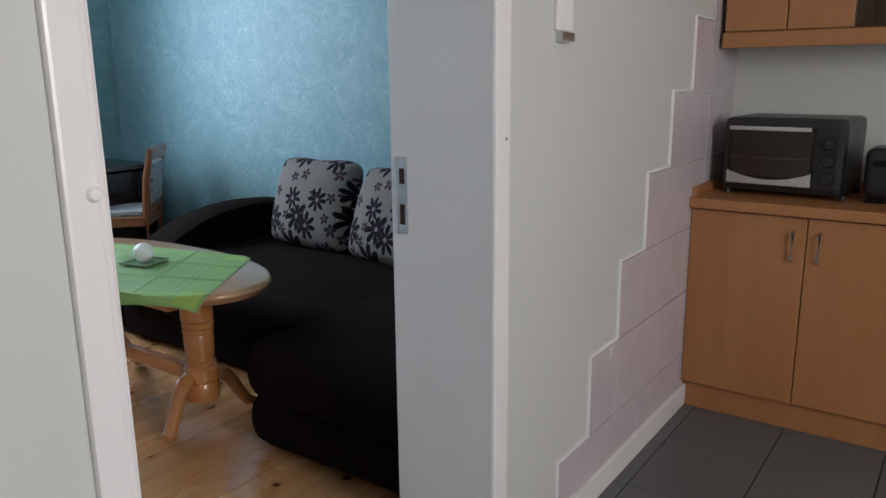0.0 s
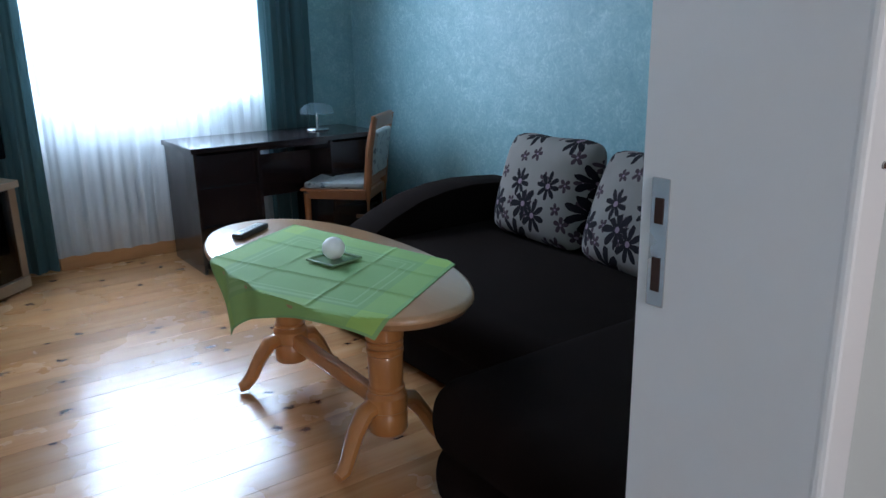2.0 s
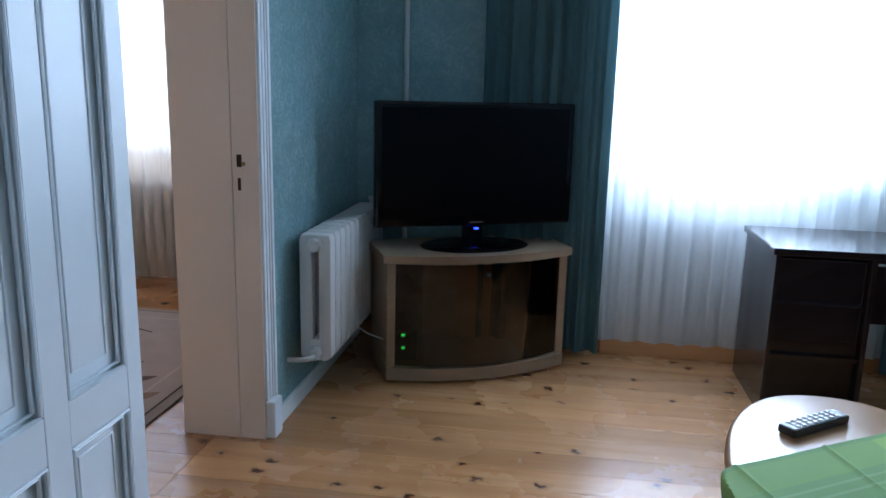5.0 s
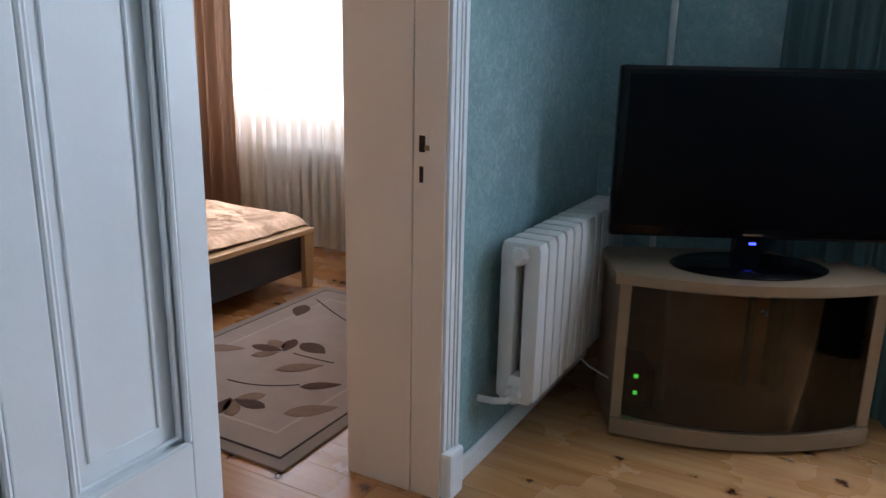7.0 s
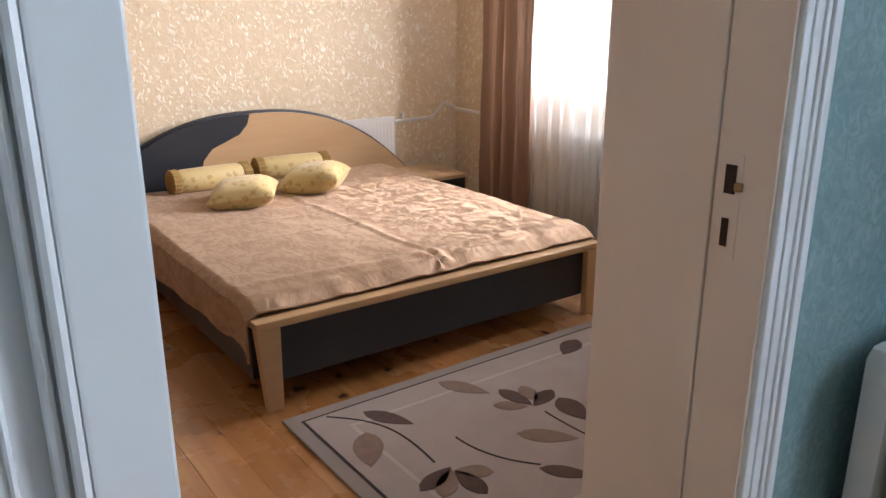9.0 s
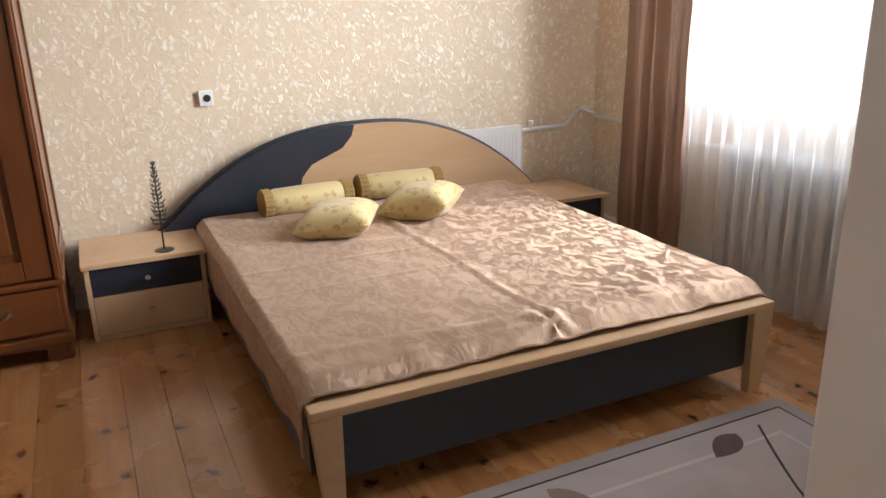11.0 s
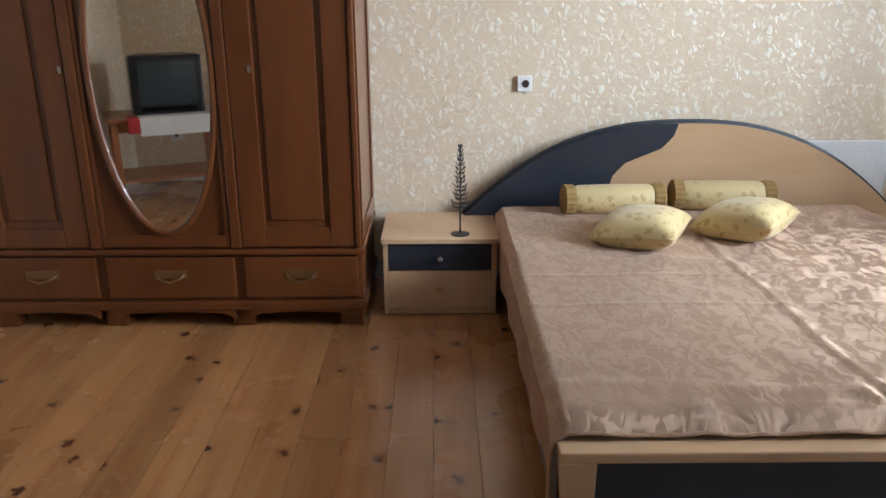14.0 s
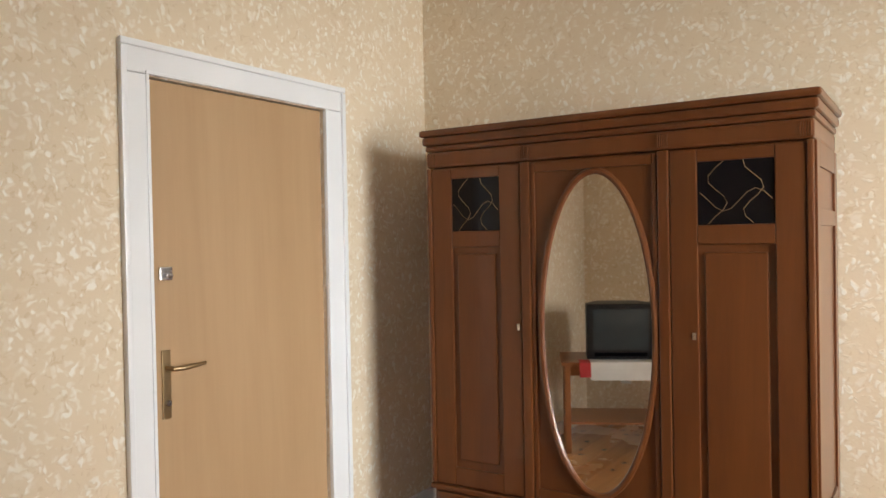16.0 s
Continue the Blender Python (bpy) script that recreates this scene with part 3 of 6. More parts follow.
def wall_mesh(axis, f0, f1, a0, a1, z0, z1, holes=()):
    """A wall between faces f0 < f1 across the given axis, running a0..a1, with holes (a, b, z, z)."""
    bm = bmesh.new()

    def put(p, q, r, s):
        if q - p > 1e-4 and s - r > 1e-4:
            if axis == "x":
                add_box(bm, f0, p, r, f1, q, s)
            else:
                add_box(bm, p, f0, r, q, f1, s)

    at = a0
    for p, q, r, s in sorted(holes):
        put(at, p, z0, z1)
        put(p, q, z0, r)
        put(p, q, s, z1)
        at = q
    put(at, a1, z0, z1)
    return bm


def face_mats(bm, pick):
    bm.normal_update()
    for f in bm.faces:
        f.material_index = pick(f.normal, f.calc_center_median())


# ---- the building ----
# hall and kitchen: x > -0.873; living room: west of it; bedroom: south of the living room
HX, LX = -0.873, -1.17          # partition between hall and living room
NY, SY, SB = 3.02, -0.474, -0.80  # living room north and south faces, bedroom's north face
WX, BWX = -5.50, -6.40          # west faces of living room and bedroom
BY, EX = -4.283, -1.307         # bedroom south and east faces
D1A, D1B = 0.092, 1.026         # opening hall - living room
D2A, D2B = -4.11, -3.20         # opening living room - bedroom
HFLOOR = 0.05

bm = wall_mesh("x", LX, HX, -1.9, 2.88, 0, CEIL, [(D1A - 0.02, D1B + 0.02, 0, 2.13)])
add_box(bm, LX, 2.88, 0, HX, 3.2, CEIL)
face_mats(bm, lambda nr, c: 0 if nr.x > 0.5 else (1 if nr.x < -0.5 else 2))
wall_h = setting(part("wall_hall", bm, [M_HALLWALL, M_TEAL, M_WHITE]), "painted partition wall with a doorway", "wall")
bm = wall_mesh("y", SB, SY, BWX - 0.4, EX + 0.14, 0, CEIL, [(D2A - 0.016, D2B + 0.016, 0, 2.235)])
face_mats(bm, lambda nr, c: 0 if nr.y > 0.5 else (1 if nr.y < -0.5 else 2))
wall_s = setting(part("wall_south_living", bm, [M_TEAL, M_FLAKE, M_CREAM]), "thick papered wall with a doorway between two rooms", "wall")
setting(part("wall_north", wall_mesh("y", NY, NY + 0.3, BWX - 0.4, LX, 0, CEIL), M_TEAL), "wall covered in mottled teal wallpaper", "wall")
bm = wall_mesh("x", WX - 0.4, WX, SY, NY, 0, CEIL, [(0.88, 2.26, 0.0, 2.68)])
add_box(bm, WX - 0.4, 0.88, 0, WX - 0.17, 2.26, 0.90)
face_mats(bm, lambda nr, c: 0 if nr.x > 0.5 and abs(c.x - WX) < 0.02 else 1)
wall_w = setting(part("wall_west_living", bm, [M_TEAL, M_WHITE]), "teal papered window wall with a deep niche", "wall")
bm = wall_mesh("x", BWX - 0.4, BWX, BY - 0.3, SB, 0, CEIL, [(-3.58, -1.75, 0.0, 2.68)])
add_box(bm, BWX - 0.4, -3.58, 0, BWX - 0.004, -1.75, 0.90)
face_mats(bm, lambda nr, c: 0 if nr.x > 0.5 and abs(c.x - BWX) < 0.02 else 1)
setting(part("wall_west_bedroom", bm, [M_FLAKE, M_WHITE]), "cream papered window wall with a deep niche", "wall")
setting(part("wall_south_bedroom", wall_mesh("y", BY - 0.3, BY, BWX, EX + 0.14, 0, CEIL), M_FLAKE), "wall covered in cream wallpaper with pearly chips", "wall")
setting(part("wall_east_bedroom", wall_mesh("x", EX, EX + 0.14, BY, SB, 0, CEIL, [(-3.444, -2.503, 0, 2.088)]), M_FLAKE), "cream papered wall with a closed door", "wall")
setting(part("wall_kitchen_north", wall_mesh("y", 2.88, 3.2, HX, 2.6, 0, CEIL), M_HALLWALL), "pale kitchen wall", "wall")
# Unseen wall; its opening is added to go with the kitchen fill lamp.
setting(part("wall_kitchen_east", wall_mesh("x", 2.2, 2.6, -1.9, 2.88, 0, CEIL, [(-1.5, -0.3, 1.0, 2.4)]), M_HALLWALL), "pale unseen kitchen wall with an added opening", "wall")
setting(part("wall_hall_south", wall_mesh("y", -2.2, -1.9, LX, 2.6, 0, CEIL), M_HALLWALL), "pale hall wall", "wall")
setting(part("ceiling", box(BWX - 0.4, BY - 0.3, CEIL, 2.6, 3.32, CEIL + 0.2), M_CEIL), "plain white ceiling", "ceiling")

# floors
floor_l = setting(part("floor", box(BWX - 0.4, BY - 0.3, -0.2, LX + 0.02, 3.3, -0.022), M_DARKHOLE), "varnished pine board floor", "floor")
floor_k = setting(part("floor_kitchen", box(LX + 0.02, -2.2, -0.2, 2.6, 3.2, HFLOOR - 0.008), M_GREYJOINT), "dark grey tiled kitchen floor", "floor")


# door frame hall - living room
df = setting(new("door_frame_1"), "white painted door frame with an empty strike plate", "door frame")
bm = bmesh.new()
add_prism(bm, [(LX - 0.012, D1B - 0.001), (HX + 0.003, D1B - 0.044), (HX + 0.003, D1B + 0.018), (LX - 0.012, D1B + 0.018)], 0, 2.12)
part("jamb", bm, M_WHITE, df)
part("jamb", box(LX - 0.012, D1A - 0.018, 0, HX + 0.004, D1A + 0.001, 2.12, bev=0.003), M_WHITE, df)
part("stop", box(LX + 0.05, D1A + 0.0012, 0, HX - 0.055, D1A + 0.034, 2.099, bev=0.006), M_WHITE, df)
part("bumper", lathe([(0.010, 0), (0.010, 0.003), (0.007, 0.007), (0.002, 0.008)], (HX + 0.013, D1A - 0.020, 1.208), 16, Matrix.Rotation(radians(90), 4, "Y")), M_PLASTIC, df, "small round white bumper", True)
part("head", box(LX - 0.012, D1A, 2.1, HX + 0.004, D1B, 2.125, bev=0.003), M_WHITE, df)
part("casing", box(HX - 0.001, D1B - 0.045, HFLOOR, HX + 0.016, D1B + 0.018, 2.12, bev=0.006), M_WHITE, df, "cream white casing strip")
bm = bmesh.new()
add_box(bm, HX - 0.001, D1A - 0.055, HFLOOR, HX + 0.014, D1A, 2.12, 0.005)
add_tube(bm, [(HX + 0.006, D1A - 0.010, HFLOOR), (HX + 0.006, D1A - 0.010, 2.12)], 0.010, 10)
part("casing", bm, M_WHITE, df, "cream white casing strip")
strike = part("strike_plate", box(-1.158, D1B - 0.0105, 0.962, -1.128, D1B - 0.003, 1.15, bev=0.001), M_CHROME, df, "steel strike plate with two openings")
# Plate is uncut: dark blocks on it paint the shade of both openings.
for za, zb in ((1.085, 1.122), (0.985, 1.035)):
    part("opening", box(-1.150, D1B - 0.012, za, -1.136, D1B - 0.010, zb), M_DARKHOLE, strike)
part("screw", lathe([(0.005, 0), (0.004, 0.003)], (HX + 0.015, 1.022, 1.203), 10, Matrix.Rotation(radians(90), 4, "Y")), M_CHROME, df)

# door frame living room - bedroom, deep cream lining with a moulded white casing
df2 = setting(new("door_frame_2"), "deep cream door lining with moulded white casing", "door frame")
part("jamb", box(D2A - 0.012, SB - 0.01, 0, D2A, SY - 0.10, 2.22, bev=0.003), M_CREAM, df2)
part("rebate", box(D2A - 0.012, SY - 0.098, 0, D2A - 0.004, SY + 0.004, 2.22, bev=0.002), M_CREAM, df2)
part("jamb", box(D2B, SB - 0.01, 0, D2B + 0.012, SY + 0.004, 2.22, bev=0.003), M_CREAM, df2)
part("head", box(D2A, SB - 0.01, 2.2, D2B, SY + 0.004, 2.225, bev=0.003), M_CREAM, df2)
for s, xx in ((-1, D2A - 0.012),):
    for a, w, d in ((0, 0.0205, 0.014), (0.0205, 0.0225, 0.017), (0.043, 0.0125, 0.021), (0.0555, 0.0215, 0.026)):
        part("casing_strip", box(min(xx + s * a, xx + s * (a + w)), SY - 0.002, 0.16, max(xx + s * a, xx + s * (a + w)), SY + d, 2.36, bev=0.004), M_DOORWHITE, df2)
    part("plinth_block", box(min(xx, xx + s * 0.086), SY - 0.002, 0, max(xx, xx + s * 0.086), SY + 0.042, 0.158, bev=0.012), M_DOORWHITE, df2, "white painted plinth block")
part("casing_head", box(D2A - 0.13, SY - 0.002, 2.36, D2B + 0.13, SY + 0.045, 2.44, bev=0.008), M_DOORWHITE, df2)
lockp = part("lock_plate", box(D2A - 0.005, SY - 0.088, 0.97, D2A - 0.0025, SY - 0.050, 1.14, bev=0.0005), M_CREAM, df2, "painted-over lock plate")
part("latch_lip", box(D2A - 0.003, SY - 0.060, 1.082, D2A + 0.003, SY - 0.046, 1.096, bev=0.002), M_DULLBRASS, lockp)
# Dark blocks laid on the plate stand for the shade in the lock holes.
part("opening", box(D2A - 0.003, SY - 0.079, 1.076, D2A - 0.0005, SY - 0.060, 1.122), M_DARKHOLE, lockp)
part("opening", box(D2A - 0.003, SY - 0.077, 0.990, D2A - 0.0005, SY - 0.065, 1.036), M_DARKHOLE, lockp)


# white panelled leaves, each standing wide open
def panel_door(name, label, at, cols, W, handle_z):
    """Hinged at x = 0 with its shown face at y = 0; cols are the panels' x ranges."""
    d = thing(name, label, "door", at=at)
    H, T = 2.10 if handle_z else 2.185, 0.040
    edges = [0.0] + [c for p, q in cols for c in (p, q)] + [W]
    for a, b in zip(edges[::2], edges[1::2]):
        part("stile", box(a, -T, 0.01, b, 0, H, bev=0.003), M_DOORWHITE, d)
    for p, q in cols:
        p, q = p + 0.0005, q - 0.0005
        for a, b in ((0.01, 0.25), (0.56, 0.67), (1.70, 1.80), (H - 0.12, H)):
            part("rail", box(p, -T + 0.001, a, q, -0.001, b, bev=0.002), M_DOORWHITE, d)
        for a, b in ((0.25, 0.56), (0.67, 1.70), (1.80, H - 0.12)):
            pn = part("panel", box(p, -T + 0.012, a, q, -0.024, b), M_DOORWHITE, d)
            bm = bmesh.new()
            for off, r, dep in ((0.006, 0.0065, -0.004), (0.019, 0.0055, -0.012), (0.050, 0.0035, -0.0235)):
                x0, x1, z0, z1 = p + off, q - off, a + off, b - off
                add_tube(bm, [(x0, dep, z0), (x1, dep, z0), (x1, dep, z1), (x0, dep, z1)], r, 8, closed=True, up=(0, 1, 0))
            part("moulding", bm, M_DOORWHITE, pn, "stepped moulding", True)
    if handle_z:
        h = part("handle", box(W - 0.094, 0.0005, handle_z - 0.10, W - 0.058, 0.006, handle_z + 0.09, bev=0.002), M_BRASS, d, "worn brass handle plate")
        part("lever", tube([(W - 0.076, 0.004, handle_z), (W - 0.076, 0.045, handle_z), (W - 0.088, 0.055, handle_z), (W - 0.18, 0.052, handle_z - 0.005)], [0.010, 0.010, 0.010, 0.011], 10), M_BRASS, h, "brass lever", True)
    return d


COLS = ((0.064, 0.300), (0.382, 0.60), (0.68, 0.835))
panel_door("open_door", "cold white panelled door folded back against the wall", pose(-3.203, SY + 0.044, 0.006, 0, 0, 0.2), COLS, 0.90, 0)
panel_door("open_door", "white panelled door standing open into the living room", pose(LX - 0.004, D1A - 0.004, 0.006, 0, 0, 180.3) @ Matrix.Diagonal((1, -1, 1, 1)), ((0.10, 0.40), (0.48, 0.785)), 0.885, 1.12)

# closed laminate door in the bedroom's east wall
dr = setting(new("door_3"), "closed beech laminate door in a white casing", "door")
part("leaf", box(EX + 0.012, -3.438, 0.02, EX + 0.05, -2.509, 2.082, bev=0.002), M_DOORBEECH, dr, "beech laminate door leaf")
for a, b in ((-2.505, -2.388), (-3.576, -3.442)):
    part("casing", box(EX - 0.018, a, 0, EX + 0.0, b, 2.09, bev=0.006), M_WHITE, dr)
part("casing_head", box(EX - 0.018, -3.576, 2.0915, EX, -2.388, 2.205, bev=0.006), M_WHITE, dr)
for bead in ((-2.412, 0, -2.386, 2.18), (-3.578, 0, -3.552, 2.18), (-3.578, 2.181, -2.386, 2.207)):
    part("bead", box(EX - 0.03, bead[0], bead[1], EX - 0.015, bead[2], bead[3], bev=0.007), M_WHITE, dr)
for bead in ((-2.504, 0, -2.490, 2.09), (-3.456, 0, -3.443, 2.09), (-3.456, 2.0905, -2.490, 2.104)):
    part("bead", box(EX - 0.023, bead[0], bead[1], EX - 0.015, bead[2], bead[3], bev=0.003), M_WHITE, dr)
part("threshold", box(EX - 0.012, -3.44, 0, EX + 0.11, -2.507, 0.018, bev=0.004), M_WHITE, dr)
hp = part("handle_plate", box(EX + 0.004, -2.585, 0.83, EX + 0.0115, -2.548, 1.085, bev=0.002), M_DULLBRASS, dr, "dark bronze handle plate")
part("lever", tube([(EX + 0.006, -2.566, 1.02), (EX - 0.045, -2.566, 1.02), (EX - 0.055, -2.59, 1.02), (EX - 0.052, -2.70, 1.025)], [0.009, 0.009, 0.009, 0.007], 10), M_DULLBRASS, hp, "", True)
part("cylinder", lathe([(0.011, 0), (0.011, 0.012)], (EX + 0.004, -2.566, 0.89), 14, Matrix.Rotation(radians(-90), 4, "Y")), M_CHROME, hp)
bl = part("latch", box(EX + 0.0, -2.60, 1.345, EX + 0.0115, -2.545, 1.395, bev=0.003), M_CHROME, dr, "chromed thumb latch")
part("thumb_turn", box(EX - 0.018, -2.59, 1.355, EX + 0.0, -2.56, 1.37, bev=0.004), M_CHROME, bl)

# skirtings
sk = setting(new("baseboard"), "low skirting boards along the walls", "baseboard")
for nm, b, mt in (
    ("skirting_board", (WX, SY, 0, WX + 0.02, 0.88, 0.085), M_SKIRT), ("skirting_board", (WX, 0.881, 0, WX + 0.06, 2.26, 0.085), M_SKIRT),
    ("skirting_board", (WX, 2.261, 0, WX + 0.02, NY, 0.085), M_SKIRT), ("skirting_board", (WX, NY - 0.02, 0, LX, NY, 0.085), M_SKIRT),
    ("skirting_board", (WX + 0.02, SY, 0, D2A - 0.10, SY + 0.018, 0.075), M_WHITE),
    ("skirting_board", (EX - 0.02, BY, 0, EX, -3.577, 0.095), M_WHITE), ("skirting_board", (EX - 0.02, -2.387, 0, EX, SB, 0.095), M_WHITE),
    ("skirting_board", (BWX, BY, 0, EX - 0.02, BY + 0.018, 0.095), M_WHITE), ("skirting_board", (BWX, BY + 0.02, 0, BWX + 0.03, SB, 0.11), M_WHITE),
    ("skirting_board", (D2B + 0.03, SB - 0.018, 0, EX - 0.02, SB, 0.095), M_WHITE), ("skirting_board", (BWX + 0.03, SB - 0.018, 0, D2A - 0.03, SB, 0.095), M_WHITE),
    ("skirting_board", (HX, D1B + 0.02, HFLOOR, HX + 0.018, 2.44, HFLOOR + 0.085), M_WHITE), ("skirting_board", (HX, -1.9, HFLOOR, HX + 0.018, D1A - 0.06, HFLOOR + 0.085), M_WHITE)):
    part(nm, box(*b, bev=0.005), mt, sk)


# windows
def window(name, label, x, y0, y1, z0, z1, mullions):
    w = setting(new(name), label, "window")
    posts = [(y0, y0 + 0.06)] + [(m - 0.05, m + 0.05) for m in mullions] + [(y1 - 0.06, y1)]
    for a, b in posts:
        part("window_frame", box(x - 0.06, a, z0, x, b, z1, bev=0.006), M_WHITE, w)
    for (_, a), (b, _) in zip(posts, posts[1:]):
        a, b = a + 0.001, b - 0.001
        for c, d in ((z0, z0 + 0.07), (z1 - 0.5, z1 - 0.43), (z1 - 0.07, z1)):
            part("window_frame", box(x - 0.059, a, c, x - 0.001, b, d, bev=0.006), M_WHITE, w)
        for c, d in ((z0 + 0.07, z1 - 0.5), (z1 - 0.43, z1 - 0.07)):
            p = part("pane", box(x - 0.034, a - 0.004, c - 0.004, x - 0.028, b + 0.004, d + 0.004), M_PANE, w)
            p.visible_shadow = False
    part("window_sill", box(x, y0 - 0.0, z0 - 0.045, x + 0.12, y1 + 0.0, z0 - 0.004, bev=0.008), M_WHITE, w, "white window sill")
    return w


window("window_1", "bright double casement window behind a voile curtain", WX - 0.22, 0.88, 2.26, 0.945, 2.68, (1.57,))
window("window_2", "bright triple casement window behind a voile curtain", BWX - 0.18, -3.58, -1.75, 0.945, 2.68, (-3.165, -2.12))


def curtain(name, label, mat, x, y0, y1, z0, z1, folds, amp, seed, group="", rail=None, gather=0.0):
    c = thing(name, label, "curtain", group)

    def fn(u, v):
        ph = folds * 2 * math.pi * (u + 0.03 * math.sin(7 * u + seed))
        k = 0.55 + 0.45 * v
        mid = 0.5 + (u - 0.5) * (1 - gather * math.sin(math.pi * min(1, v * 1.1)) ** 2)
        wob = 0.35 * amp * math.sin(2.3 * ph + seed + 1.5 * v) + 0.5 * amp * noise.noise((5 * u, 3 * v + seed, seed)) + 0.25 * amp * noise.noise((9 * u + 4 * v, 11 * v, seed + 5))
        return (x + k * (amp * math.sin(ph + 0.5 * v) + wob), y0 + (y1 - y0) * mid, z1 + (z0 - z1) * v)

    part("panel", sheet(fn, max(24, int(folds * 12)), 34), mat, c, "", True)
    part("heading_tape", sheet(lambda u, v: (fn(u, 0)[0] + 0.004, fn(u, 0)[1], z1 - 0.05 * v), max(24, int(folds * 10)), 1, 0.002), mat, c, "gathered heading tape", True)
    return c


for nm, lab, xx, a, b in (("curtain_rail", "white curtain rail under the ceiling", -5.40, 0.1, 2.75), ("curtain_rail", "white curtain rail under the ceiling", -6.15, -3.8, -1.3)):
    rl = thing(nm, lab, "curtain rail")
    part("rail", box(xx - 0.04, a, CEIL - 0.06, xx + 0.05, b, CEIL - 0.03, bev=0.004), M_WHITE, rl)
    for yy in (a + 0.1, b - 0.1):
        part("bracket", box(xx - 0.02, yy - 0.02, CEIL - 0.03, xx + 0.02, yy + 0.02, CEIL), M_WHITE, rl)
curtain("voile_curtain", "sheer white voile curtain hanging in soft folds", M_SHEERBLUE, -5.42, 0.70, 2.36, 0.085, CEIL - 0.06, 15, 0.016, 1.0)
curtain("drape", "teal drape drawn aside at the window", M_TEALDRAPE, -5.36, 0.22, 0.86, 0.03, CEIL - 0.06, 6, 0.032, 2.0, "teal drapes")
curtain("drape", "teal drape drawn aside at the window", M_TEALDRAPE, -5.37, 2.25, 2.62, 0.03, CEIL - 0.06, 4, 0.03, 3.0, "teal drapes")
curtain("voile_curtain", "sheer ivory voile curtain hanging in soft folds", M_SHEERWARM, -6.165, -3.36, -1.5, 0.06, CEIL - 0.06, 16, 0.018, 4.0)
curtain("drape", "copper satin drape drawn aside at the window", M_BROWNDRAPE, -6.12, -3.63, -3.195, 0.03, CEIL - 0.06, 4, 0.034, 5.0)


# radiators
def radiator(name, label, at, count, step, depth, height, lift):
    """Sectional radiator along local x, its back at y = 0, standing off the floor by lift."""
    r = thing(name, label, "radiator", at=at)
    bm = bmesh.new()
    d, h = depth / 2 - 0.022, height / 2 - 0.03
    path = []
    for i in range(36):
        a = 2 * math.pi * i / 36
        c, s = math.cos(a), math.sin(a)
        path.append((0, depth / 2 + d * math.copysign(abs(c) ** 0.5, c), lift + height / 2 + h * math.copysign(abs(s) ** 0.28, s)))
    add_tube(bm, path, step * 0.47, 8, 0.62, closed=True, up=(1, 0, 0))
    me = part("section", bm, M_RADIATOR, r, "", True).data
    bpy.data.objects.remove([o for o in r.children][0])
    for i in range(count):
        part("section", me, None, r).location = ((i + 0.5) * step, 0, 0)
    for z in (lift + 0.045, lift + height - 0.045):
        part("hub", lathe([(0.028, 0), (0.03, 0.01), (0.03, count * step + 0.03), (0.026, count * step + 0.045)], (-0.02, depth / 2, z), 16, Matrix.Rotation(radians(90), 4, "Y")), M_RADIATOR, r, "", True)
    part("supply_pipe", tube([(-0.005, depth / 2, lift + 0.045), (-0.05, depth / 2, lift + 0.045), (-0.07, depth / 2 - 0.03, lift + 0.045), (-0.07, 0.02, lift + 0.045)], 0.011, 10), M_RADIATOR, r, "", True)
    for z in (lift + 0.15, lift + height - 0.15):
        part("wall_bracket", box(step * 1.2, -0.0, z, step * 1.2 + 0.02, depth / 2, z + 0.02), M_RADIATOR, r)
    return r


